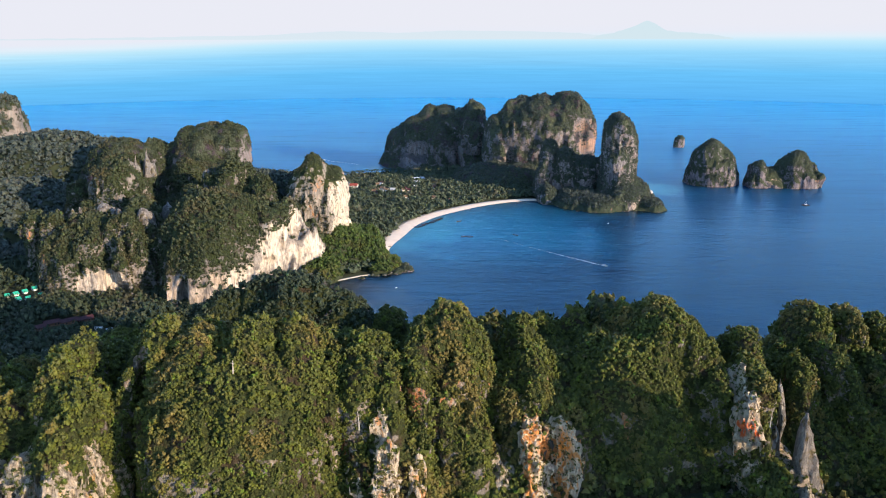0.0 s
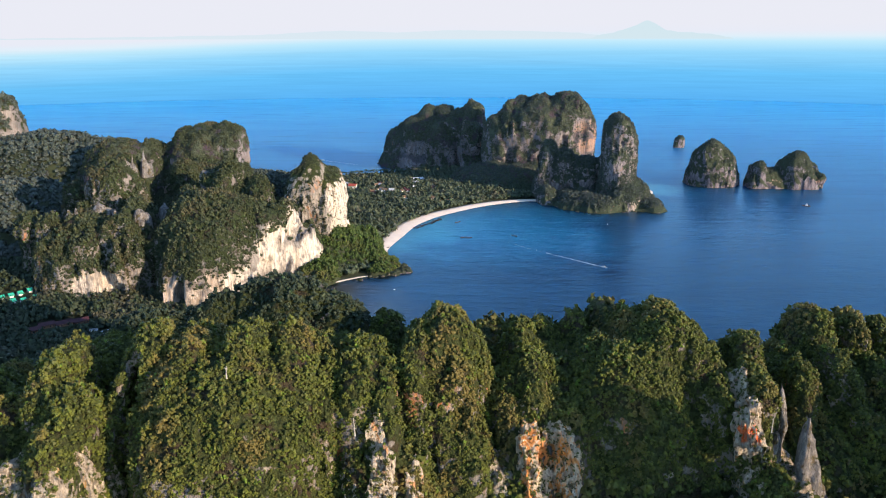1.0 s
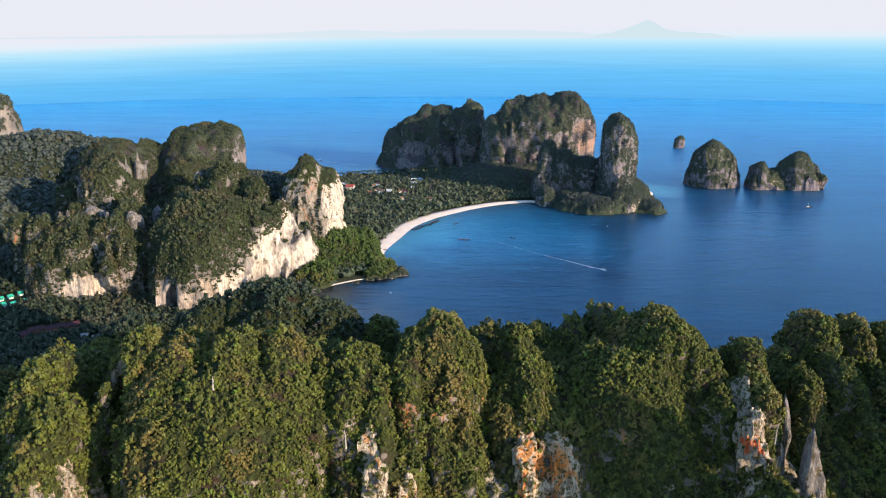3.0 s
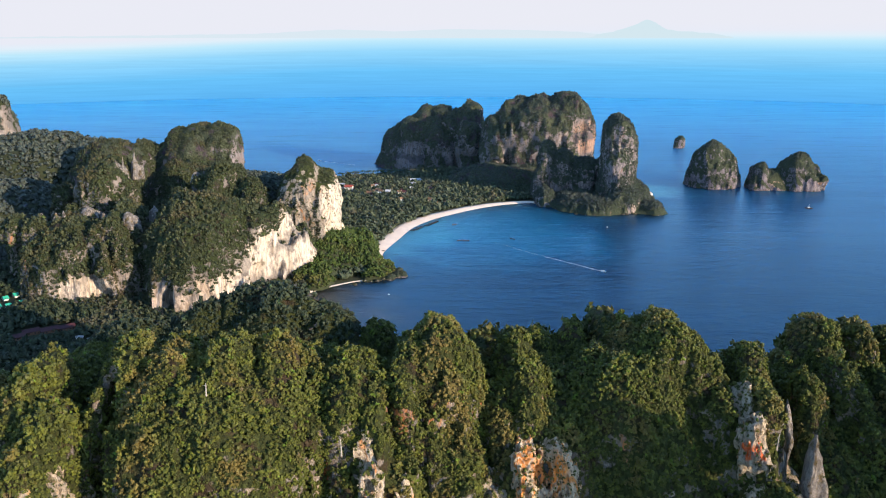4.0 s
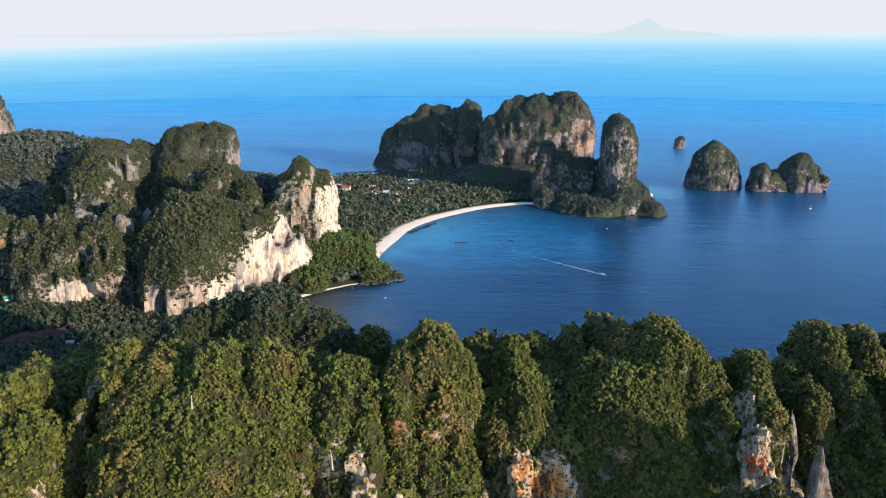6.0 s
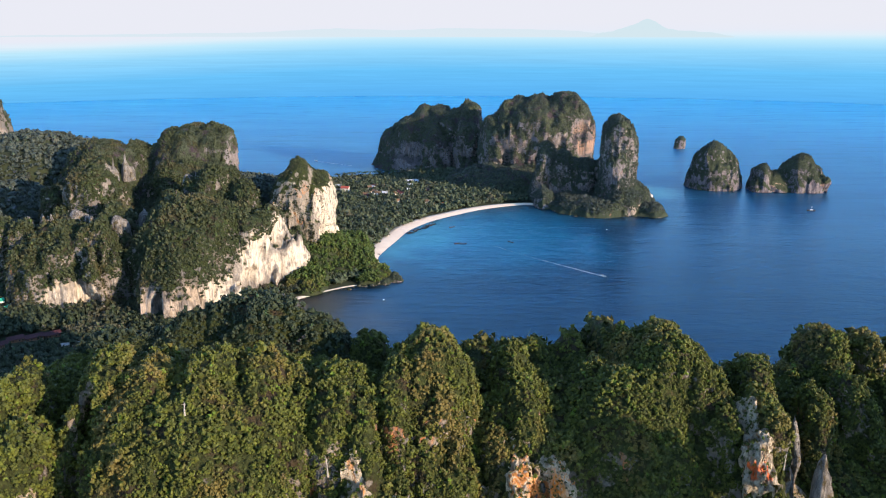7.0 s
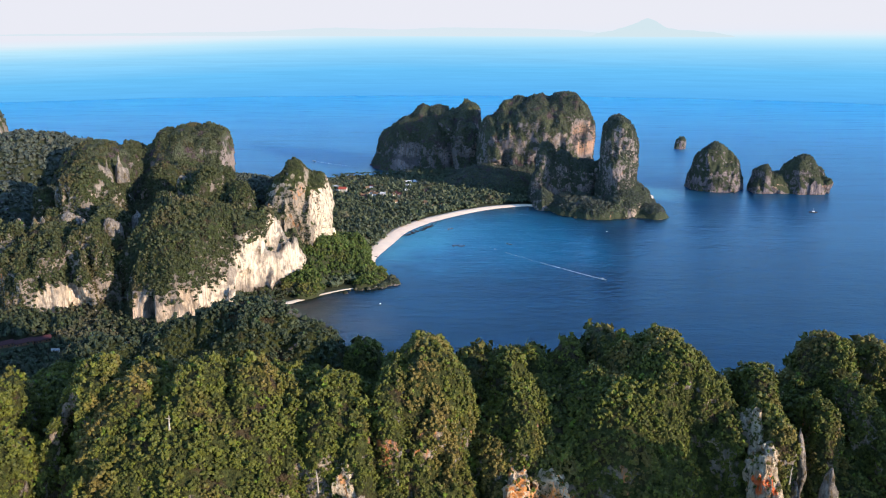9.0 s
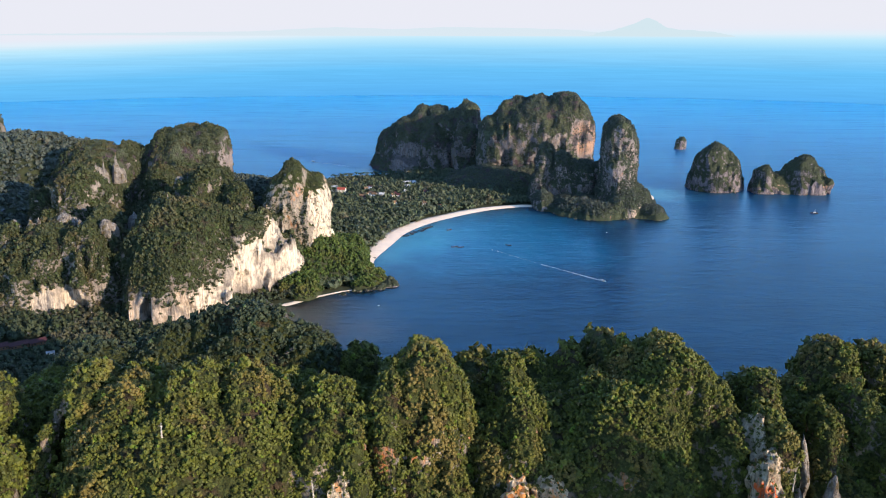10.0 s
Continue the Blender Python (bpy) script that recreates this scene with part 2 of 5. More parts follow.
def water_material():
    k = Mat("sea water", 0.6, 0.0)
    # light spreads far in clear water, so shadows on it are soft
    k.b.inputs["Subsurface Weight"].default_value = 1.0
    k.b.inputs["Subsurface Scale"].default_value = 350.0
    k.b.inputs["Subsurface Radius"].default_value = (0.4, 0.8, 1.0)
    p = k.pos()
    x, y, z = k.split(p)
    wob = k.math("MULTIPLY", k.math("SUBTRACT", k.noise(p, 0.006, 4, 0.6), 0.5), 260.0)

    def near(cx, cy, r0, r1, sx=1.0, sy=1.0):
        dx = k.math("MULTIPLY", k.math("SUBTRACT", x, cx), sx)
        dy = k.math("MULTIPLY", k.math("SUBTRACT", y, cy), sy)
        d = k.math("SQRT", k.math("ADD", k.math("MULTIPLY", dx, dx), k.math("MULTIPLY", dy, dy)))
        return k.ramp(k.math("ADD", d, wob), r1, r0)

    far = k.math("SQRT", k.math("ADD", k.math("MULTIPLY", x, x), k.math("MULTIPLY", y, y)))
    # reflected sky is put into the colour: paler and bluer with distance
    sky_paled = k.mix(k.ramp(far, 1000, 4600), (0.0015, 0.016, 0.048), (0.044, 0.275, 0.59))
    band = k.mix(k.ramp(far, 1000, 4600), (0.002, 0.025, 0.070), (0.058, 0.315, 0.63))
    c = k.mix(k.math("MULTIPLY", k.ramp(k.noise(k.pos(0.25, 1, 1), 0.006, 5, 0.6), 0.42, 0.68), 0.7), sky_paled, band)
    c = k.mix(k.math("MULTIPLY", k.ramp(k.noise(k.pos(0.16, 1, 1, (70, 20, 0)), 0.028, 4, 0.65, 0.5), 0.50, 0.72), 0.35), c, (0.002, 0.028, 0.084))
    c = k.mix(near(60, 1430, 60, 330), c, (0.007, 0.108, 0.215))
    c = k.mix(k.math("MULTIPLY", near(-70, 1450, 20, 170, 1.0, 0.6), 0.8), c, (0.024, 0.188, 0.280))
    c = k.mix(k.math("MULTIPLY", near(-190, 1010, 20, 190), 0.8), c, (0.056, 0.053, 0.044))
    c = k.mix(k.math("MULTIPLY", near(470, 1800, 10, 120), 0.7), c, (0.048, 0.176, 0.240))
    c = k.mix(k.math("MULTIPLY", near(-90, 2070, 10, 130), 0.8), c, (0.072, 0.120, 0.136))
    waves = k.noise(k.pos(0.35, 1, 1), 0.09, 6, 0.62, 0.4)
    swell = k.noise(k.pos(0.5, 1, 1, (40, 9, 0)), 0.022, 3, 0.5, 0.6)
    k.bump(k.math("ADD", waves, k.math("MULTIPLY", swell, 1.5)), 0.75, 1.9)
    m = k.colour(c)
    # ruffled water mirrors only part of the low sky
    shine = k.t.nodes.new("ShaderNodeBsdfGlossy")
    shine.inputs["Roughness"].default_value = 0.15
    shine.inputs["Color"].default_value = (0.6, 0.85, 1.0, 1)
    k.t.links.new(k.b.inputs["Normal"].links[0].from_socket, shine.inputs["Normal"])
    fres = k.t.nodes.new("ShaderNodeFresnel")
    fres.inputs["IOR"].default_value = 1.33
    both = k.t.nodes.new("ShaderNodeMixShader")
    k.t.links.new(k.math("MINIMUM", fres.outputs[0], 0.28), both.inputs[0])
    k.t.links.new(k.b.outputs[0], both.inputs[1])
    k.t.links.new(shine.outputs[0], both.inputs[2])
    k.t.links.new(both.outputs[0], k.t.nodes["Material Output"].inputs[0])
    return m


water_mat = water_material()
sand_mat = plain("pale beach sand", (0.84, 0.70, 0.56), 0.9, 0.15, 0.06)
soil_mat = plain("forest floor", (0.035, 0.045, 0.018), 0.95, 0.5, 0.08)

# ---- geometry helpers ----
RNG = np.random.default_rng(7)
LATTICE = RNG.random((32, 32, 32))


def vnoise(x, y, z, s, seed=0):
    """Smooth value noise, -1..1, with features about s metres across."""
    out = []
    for v, o in ((x, 3.7), (y, 11.3), (z, 7.9)):
        v = v / s + o + seed * 5.31
        i = np.floor(v).astype(np.int64)
        f = v - i
        out.append((i & 31, (i + 1) & 31, f * f * (3 - 2 * f)))
    (a0, a1, fa), (b0, b1, fb), (c0, c1, fc) = out
    L = LATTICE

    def row(b, c):
        return L[a0, b, c] * (1 - fa) + L[a1, b, c] * fa

    lo = row(b0, c0) * (1 - fb) + row(b1, c0) * fb
    hi = row(b0, c1) * (1 - fb) + row(b1, c1) * fb
    return (lo * (1 - fc) + hi * fc) * 2 - 1


def mesh_from(name, verts, faces, smooth=False):
    """A mesh from arrays: vertices (n, 3) and faces (m, 3 or 4)."""
    me = bpy.data.meshes.new(name)
    faces = np.asarray(faces, np.int32)
    n, k = faces.shape
    me.vertices.add(len(verts))
    me.vertices.foreach_set("co", np.asarray(verts, np.float32).ravel())
    me.loops.add(n * k)
    me.loops.foreach_set("vertex_index", faces.ravel())
    me.polygons.add(n)
    me.polygons.foreach_set("loop_start", np.arange(0, n * k, k, dtype=np.int32))
    me.polygons.foreach_set("use_smooth", np.full(n, smooth))
    me.update(calc_edges=True)
    return me


def add_mesh(name, verts, faces, material, parent=None, label="", smooth=False):
    me = mesh_from(name, verts, faces, smooth)
    me.materials.append(material)
    ob = new(name, me)
    if parent:
        ob.parent = parent
    return tagged(ob, label)


def part(name, bm, material, parent=None, label=""):
    me = bpy.data.meshes.new(name)
    bm.to_mesh(me)
    bm.free()
    me.materials.append(material)
    ob = new(name, me)
    if parent:
        ob.parent = parent
    return tagged(ob, label)


def thing(name, label, category, group="", kind="", at=(0, 0, 0)):
    ob = tagged(new(name), label, category, group, kind)
    ob.location = at
    return ob


def surface(F, origin, h):
    """Closed surface where the field F changes sign (naive surface nets)."""
    S = F > 0
    nx, ny, nz = F.shape
    cells = (nx - 1, ny - 1, nz - 1)
    total = np.zeros((*cells, 3), np.float32)
    count = np.zeros(cells, np.float32)
    corner = [(i, j, k) for i in (0, 1) for j in (0, 1) for k in (0, 1)]

    def cut(c):
        return tuple(slice(o, o + n) for o, n in zip(c, cells))

    for a in corner:
        for ax in range(3):
            if a[ax]:
                continue
            b = list(a)
            b[ax] = 1
            fa, fb = F[cut(a)], F[cut(b)]
            hit = (fa > 0) != (fb > 0)
            t = np.where(hit, fa / np.where(hit, fa - fb, 1), 0)
            for d in range(3):
                total[..., d] += np.where(hit, a[d] + (t if d == ax else 0), 0)
            count += hit
    act = count > 0
    index = np.full(cells, -1, np.int64)
    index[act] = np.arange(act.sum())
    where = np.argwhere(act)
    verts = (where + total[act] / count[act][:, None]) * h + np.asarray(origin)
    faces = []
    for ax in range(3):
        u, v = (ax + 1) % 3, (ax + 2) % 3
        lo = [slice(None)] * 3
        hi = [slice(None)] * 3
        lo[ax], hi[ax] = slice(0, -1), slice(1, None)
        A, B = S[tuple(lo)], S[tuple(hi)]
        for flip, mask in ((False, A & ~B), (True, ~A & B)):
            e = np.argwhere(mask)
            ok = (e[:, u] > 0) & (e[:, v] > 0) & (e[:, u] < cells[u]) & (e[:, v] < cells[v])
            e = e[ok]
            q = []
            for du, dv in ((-1, -1), (0, -1), (0, 0), (-1, 0)):
                c = e.copy()
                c[:, u] += du
                c[:, v] += dv
                q.append(index[c[:, 0], c[:, 1], c[:, 2]])
            q = np.stack(q, 1)
            faces.append(q[:, ::-1] if flip else q)
    return verts, np.concatenate(faces)


def karst(lobes, h, rough=1.0, seed=0, floor=-8.0, cuts=(), warp=1.0):
    """Limestone towers: lobes (x, y, rx, ry, top, turn, sharp, foot) grown together, fluted and pitted."""
    lo = np.array([min(l[0] - 1.35 * max(l[2:4]) for l in lobes) - 15, min(l[1] - 1.35 * max(l[2:4]) for l in lobes) - 15, floor])
    hi = np.array([max(l[0] + 1.35 * max(l[2:4]) for l in lobes) + 15, max(l[1] + 1.35 * max(l[2:4]) for l in lobes) + 15,
                   max(l[4] for l in lobes) + 16])
    n = np.ceil((hi - lo) / h).astype(int) + 1
    x, y, z = np.meshgrid(*[lo[i] + h * np.arange(n[i]) for i in range(3)], indexing="ij", sparse=False)
    x, y, z = (v.astype(np.float32) for v in (x, y, z))
    wx = x + warp * (9 * rough * vnoise(x, y, z * 0.5, 46, seed) + 5 * vnoise(x, y, z * 0.6, 24, seed + 4))
    wy = y + warp * (9 * rough * vnoise(x, y, z * 0.5, 46, seed + 3) + 5 * vnoise(x, y, z * 0.6, 24, seed + 6))
    wz = z + 8 * rough * vnoise(x, y, z, 38, seed + 8) * np.clip(z / 30, 0, 1)
    F = np.full(x.shape, -50.0, np.float32)
    for cx, cy, rx, ry, top, turn, sharp, foot in lobes:
        c, s = math.cos(radians(turn)), math.sin(radians(turn))
        dx, dy = wx - cx, wy - cy
        d = np.sqrt(((dx * c + dy * s) / rx) ** 2 + ((dy * c - dx * s) / ry) ** 2)
        u = np.clip(wz / top, 0, None)
        r = np.where(u < 1, np.sqrt(np.clip(1 - u ** sharp, 0, 1)), 1 - u ** 2) + foot * np.clip(0.45 - u, 0, 1) ** 2 * 4
        F = np.maximum(F, (r - d) * min(rx, ry))
    for cx, cy, cz, rx, ry, rz in cuts:
        d = np.sqrt(((wx - cx) / rx) ** 2 + ((wy - cy) / ry) ** 2 + ((z - cz) / rz) ** 2)
        F = np.minimum(F, (d - 1) * min(rx, ry, rz))
    F += 5.5 * rough * warp * vnoise(x, y, z * 0.55, 17, seed + 1)
    F += 6.5 * rough * (0.4 - np.abs(vnoise(x, y, z * 0.22, 10.5, seed + 2)))
    F += 3.2 * rough * (0.4 - np.abs(vnoise(x, y, z * 0.5, 5.6, seed + 5)))
    F[:, :, 0] = np.minimum(F[:, :, 0], -1)
    return surface(F, lo, h)


def cliff(parent, label, lobes, rock, seed, cuts=(), h=1.3):
    """A bare rock wall standing proud of a hill, finer than the hill itself."""
    lo = np.array([min(l[0] - 1.2 * l[2] for l in lobes) - 6, min(l[1] - 1.2 * l[3] for l in lobes) - 6, 2])
    hi = np.array([max(l[0] + 1.2 * l[2] for l in lobes) + 6, max(l[1] + 0.3 * l[3] for l in lobes) + 6, max(l[4] for l in lobes) + 8])
    n = np.ceil((hi - lo) / h).astype(int) + 1
    x, y, z = np.meshgrid(*[lo[i] + h * np.arange(n[i]) for i in range(3)], indexing="ij")
    wx = x + 5 * vnoise(x, y, z * 0.5, 22, seed) + 2.5 * vnoise(x, y, z * 0.6, 9, seed + 1)
    wy = y + 5 * vnoise(x, y, z * 0.5, 22, seed + 3) + 2.5 * vnoise(x, y, z * 0.6, 9, seed + 4)
    F = np.full(x.shape, -50.0)
    for cx, cy, rx, ry, top, sharp in lobes:
        u = np.clip(z / (top + 5 * vnoise(x, y, z * 0, 12, seed + 2)), 0, None)
        d = np.sqrt(((wx - cx) / rx) ** 2 + ((wy - cy) / ry) ** 2)
        F = np.maximum(F, (np.where(u < 1, np.sqrt(np.clip(1 - u ** sharp, 0, 1)), 1 - u ** 2) - d) * min(rx, ry))
    for cx, cy, cz, rx, ry, rz in cuts:
        d = np.sqrt(((wx - cx) / rx) ** 2 + ((wy - cy) / ry) ** 2 + ((z - cz) / rz) ** 2)
        F = np.minimum(F, (d - 1) * min(rx, ry, rz))
    for size, tall, amp in ((9.0, 0.35, 6.0), (4.6, 0.5, 4.6), (2.6, 0.6, 2.8)):
        F += amp * (0.42 - np.abs(vnoise(x, y, z * tall, size, seed + int(size))))
    V, Q = surface(F, lo, h)
    face = add_mesh("cliff_face", V, Q, rock, parent, label, smooth=True)
    rng = np.random.default_rng(300 + seed)
    p, r = wood(V, Q, 0.12, (0.6, 1.9), rng, 0.10, 4.0)
    W, T = plant(p, r, CROWNS_NEAR, rng)
    tagged(add_mesh("shrubs", W, T, leaf_near, parent, "shrubs on ledges and cliff tops"), kind="stuff")
    return face


def tri_data(verts, faces):
    a, b, c, d = (verts[faces[:, i]] for i in range(4))
    n = np.cross(c - a, d - b)
    area = np.linalg.norm(n, axis=1) / 2
    n /= np.maximum(area * 2, 1e-6)[:, None]
    return (a, b, c, d), n, area


def crown_templates(count, leaves, rng):
    """Unit tree crowns: a lumpy core and leaf sprays turned roughly outwards."""
    out = []
    for _ in range(count):
        V = np.array([(1, 0, 0), (0, 1, 0), (-1, 0, 0), (0, -1, 0), (0, 0, 1), (0, 0, -1)], float)
        T = np.array([(0, 1, 4), (1, 2, 4), (2, 3, 4), (3, 0, 4), (1, 0, 5), (2, 1, 5), (3, 2, 5), (0, 3, 5)])
        lumps = rng.normal(size=(6, 3))
        lumps[:, 2] = np.abs(lumps[:, 2])
        lumps /= np.linalg.norm(lumps, axis=1)[:, None]

        def swell(P):
            return 0.74 + 0.26 * np.max(np.clip((P @ lumps.T - 0.62) / 0.38, 0, 1), axis=1)

        core = V * swell(V)[:, None] * rng.uniform(0.85, 1.1, (len(V), 1))
        core[:, 2] *= 0.85
        P = rng.normal(size=(leaves * 3, 3))
        P /= np.linalg.norm(P, axis=1)[:, None]
        P = P[P[:, 2] > -0.4][:leaves]
        n = P + rng.normal(0, 0.38, P.shape)
        n /= np.linalg.norm(n, axis=1)[:, None]
        side = np.cross(n, rng.normal(size=P.shape))
        side /= np.linalg.norm(side, axis=1)[:, None]
        up = np.cross(n, side)
        centre = P * (swell(P) * rng.uniform(0.86, 1.12, len(P)))[:, None]
        centre[:, 2] *= 0.85
        size = rng.uniform(1.0, 2.0, (len(P), 1)) / math.sqrt(leaves) * 1.12
        Q = np.stack([centre - side * size, centre + side * size * 0.8 - up * size * 0.4, centre + up * size], 1).reshape(-1, 3)
        out.append((np.concatenate([core, Q]), np.concatenate([T, np.arange(len(Q)).reshape(-1, 3) + len(V)])))
    return out


def clump_templates(count, lumps, leaves, rng):
    """Unit tree crowns of several rounded clumps, each with small leaf sprays standing off it."""
    octa = np.array([(1, 0, 0), (0, 1, 0), (-1, 0, 0), (0, -1, 0), (0, 0, 1), (0, 0, -1)], float)
    sides = np.array([(0, 1, 4), (1, 2, 4), (2, 3, 4), (3, 0, 4), (1, 0, 5), (2, 1, 5), (3, 2, 5), (0, 3, 5)])
    out = []
    for _ in range(count):
        V, T, base = [], [], 0
        for j in range(lumps):
            a = j * 2 * math.pi / max(lumps - 1, 1) + rng.uniform(-0.4, 0.4)
            far = 0.0 if j == 0 else rng.uniform(0.42, 0.68)
            mid = np.array([far * math.cos(a), far * math.sin(a), rng.uniform(0.35, 0.6) if j == 0 else rng.uniform(-0.25, 0.35)])
            r = rng.uniform(0.38, 0.56)
            q, _ = np.linalg.qr(rng.normal(size=(3, 3)))
            V.append((octa * rng.uniform(0.75, 1.2, (6, 1))) @ q * r + mid)
            T.append(sides + base)
            base += 6
            P = rng.normal(size=(leaves * 4, 3))
            P /= np.linalg.norm(P, axis=1)[:, None]
            P = P[P[:, 2] > -0.35][:leaves]
            n = P + rng.normal(0, 0.45, P.shape)
            n /= np.linalg.norm(n, axis=1)[:, None]
            side = np.cross(n, rng.normal(size=P.shape))
            side /= np.linalg.norm(side, axis=1)[:, None]
            up = np.cross(n, side)
            c = mid + P * r * rng.uniform(0.8, 1.12, (len(P), 1))
            size = rng.uniform(0.13, 0.30, (len(P), 1))
            V.append(np.stack([c - side * size, c + side * size * 0.8 - up * size * 0.4, c + up * size], 1).reshape(-1, 3))
            T.append(np.arange(3 * len(P)).reshape(-1, 3) + base)
            base += 3 * len(P)
        out.append((np.concatenate(V), np.concatenate(T)))
    return out


CROWN_RNG = np.random.default_rng(21)
CROWNS_NEAR = clump_templates(12, 4, 4, CROWN_RNG) + clump_templates(12, 3, 4, CROWN_RNG)
CROWNS_MID = crown_templates(8, 10, CROWN_RNG)
CROWNS_FAR = crown_templates(6, 8, CROWN_RNG)


def plant(points, radii, templates, rng):
    """Arrays of one joined wood: a crown of the given radius at each point."""
    Vs, Ts, base = [np.zeros((0, 3))], [np.zeros((0, 3), np.int64)], 0
    pick = rng.integers(0, len(templates), len(points))
    for k, (V, T) in enumerate(templates):
        P, R = points[pick == k], radii[pick == k]
        if not len(P):
            continue
        a = rng.uniform(0, 2 * math.pi, len(P))
        c, s = np.cos(a)[:, None], np.sin(a)[:, None]
        tall = rng.uniform(0.85, 1.3, (len(P), 1))
        X = V[None, :, 0] * c - V[None, :, 1] * s
        Y = V[None, :, 0] * s + V[None, :, 1] * c
        Z = V[None, :, 2] * tall
        W = np.stack([X, Y, Z], 2) * R[:, None, None] + P[:, None, :]
        Vs.append(W.reshape(-1, 3))
        Ts.append((T[None] + (np.arange(len(P)) * len(V))[:, None, None] + base).reshape(-1, 3))
        base += len(P) * len(V)
    return np.concatenate(Vs), np.concatenate(Ts)


def wood(verts, faces, density, size, rng, steep=0.15, low=3.0, bare=None):
    """Points and radii for crowns on a hill's surface: everywhere but on steep or bare rock."""
    (a, b, c, d), n, area = tri_data(verts, faces)
    mid = (a + b + c + d) / 4
    want = area * density
    k = rng.poisson(want)
    i = np.repeat(np.arange(len(faces)), k)
    u, v = rng.random((2, len(i), 1))
    p = (a[i] * (1 - u) + b[i] * u) * (1 - v) + (d[i] * (1 - u) + c[i] * u) * v
    m, nn = mid[i], n[i]
    grow = nn[:, 2] + 0.42 * vnoise(m[:, 0], m[:, 1], m[:, 2] * 0.6, 24, 4) + 0.25 * vnoise(m[:, 0], m[:, 1], m[:, 2], 9, 6)
    keep = (grow > steep) & (p[:, 2] > low)
    if bare is not None:
        keep &= ~bare(p, nn, rng)
    # northern flanks carry fewer, larger crowns
    north = nn[:, 1] > 0.3
    keep &= ~north | (rng.random(len(p)) < 0.3)
    p, nn, north = p[keep], nn[keep], north[keep]
    r = (size[0] + (size[1] - size[0]) * rng.random(len(p)) ** 1.25) * np.clip(0.82 + 0.25 * nn[:, 2], 0.7, 1.1)
    r *= np.clip(1 + 0.35 * vnoise(p[:, 0], p[:, 1], p[:, 2], 20, 9), 0.6, 1.4) * np.where(north, 1.45, 1)
    return p + nn * (0.25 * r)[:, None] + np.array([0, 0, 0.25]) * r[:, None], r


def hill(name, label, category, lobes, h, rock, leaf, templates, density, size, seed, rough=1.0, steep=0.15, low=3.0, bare=None, group="karst hills", cuts=(), warp=1.0):
    rng = np.random.default_rng(100 + seed)
    ob = thing(name, label, category, group)
    V, F = karst(lobes, h, rough, seed, cuts=cuts, warp=warp)
    add_mesh("rock", V, F, rock, ob, smooth=True)
    p, r = wood(V, F, density, size, rng, steep, low, bare)
    if templates is CROWNS_NEAR and seed == 1:
        # the far flank over the bay, the foot and the ends carry fewer and larger crowns
        back = (p[:, 1] > 640 + 0.12 * np.abs(p[:, 0])) | (p[:, 0] > 400) | (p[:, 0] < -345) | ((p[:, 2] < 26) & (p[:, 1] < 530))
        thin = back & (rng.random(len(p)) < 0.22)
        W, T = plant(p[~back], r[~back], templates, rng)
        W2, T2 = plant(p[thin], r[thin] * 1.7, CROWNS_MID, rng)
        W, T = np.concatenate([W, W2]), np.concatenate([T, T2 + len(W)])
    else:
        W, T = plant(p, r, templates, rng)
    tagged(add_mesh("jungle", W, T, leaf, ob, "dense green tropical trees and shrubs"), kind="stuff")
    return ob, p[np.argsort(r)[int(0.7 * len(r)):]]


# ---- sea, land and sky ----
def disc(name, radius, z, rings, mat):
    V, F = [(0, 0, z)], []
    seg = 96
    rad = [radius * (i / rings) ** 1.6 for i in range(1, rings + 1)]
    for r in rad:
        V += [(r * math.cos(2 * math.pi * j / seg), r * math.sin(2 * math.pi * j / seg), z) for j in range(seg)]
    F += [(0, 1 + j, 1 + (j + 1) % seg, 1 + (j + 1) % seg) for j in range(seg)]
    bm = bmesh.new()
    vs = [bm.verts.new(v) for v in V]
    for j in range(seg):
        bm.faces.new((vs[0], vs[1 + j], vs[1 + (j + 1) % seg]))
    for i in range(rings - 1):
        for j in range(seg):
            a, b = 1 + i * seg + j, 1 + i * seg + (j + 1) % seg
            bm.faces.new((vs[a], vs[a + seg], vs[b + seg], vs[b]))
    return part(name, bm, mat)


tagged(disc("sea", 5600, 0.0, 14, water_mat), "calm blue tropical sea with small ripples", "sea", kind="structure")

COAST = [(-215, 985), (-185, 1048), (-150, 1085), (-105, 1125), (-62, 1152), (-72, 1200), (-86, 1252), (-84, 1290), (-66, 1367), (-46, 1447), (-10, 1516),
         (33, 1568), (80, 1615), (132, 1650), (188, 1668), (205, 1640), (260, 1580), (330, 1565), (405, 1575),
         (440, 1650), (462, 1780), (455, 1860), (400, 1960), (380, 2060), (250, 2120), (100, 2150), (-40, 2150), (-130, 2170),
         (-60, 2085), (-100, 2010), (-200, 1975), (-330, 1900), (-480, 1900), (-800, 2050), (-1200, 2150), (-1700, 2150),
         (-1740, -840), (1000, -840), (950, 300), (700, 560), (450, 690), (250, 740), (90, 780), (-40, 860), (-130, 920)]


def inside(px, py, poly):
    """Signed distance to a closed outline, positive inside."""
    d = np.full(px.shape, 1e9)
    ins = np.zeros(px.shape, bool)
    for (x0, y0), (x1, y1) in zip(poly, poly[1:] + poly[:1]):
        ex, ey = x1 - x0, y1 - y0
        t = np.clip(((px - x0) * ex + (py - y0) * ey) / (ex * ex + ey * ey), 0, 1)
        d = np.minimum(d, (px - x0 - t * ex) ** 2 + (py - y0 - t * ey) ** 2)
        cross = ((y0 > py) != (y1 > py)) & (px < ex * (py - y0) / (ey + 1e-9) + x0)
        ins ^= cross
    return np.where(ins, 1, -1) * np.sqrt(d)


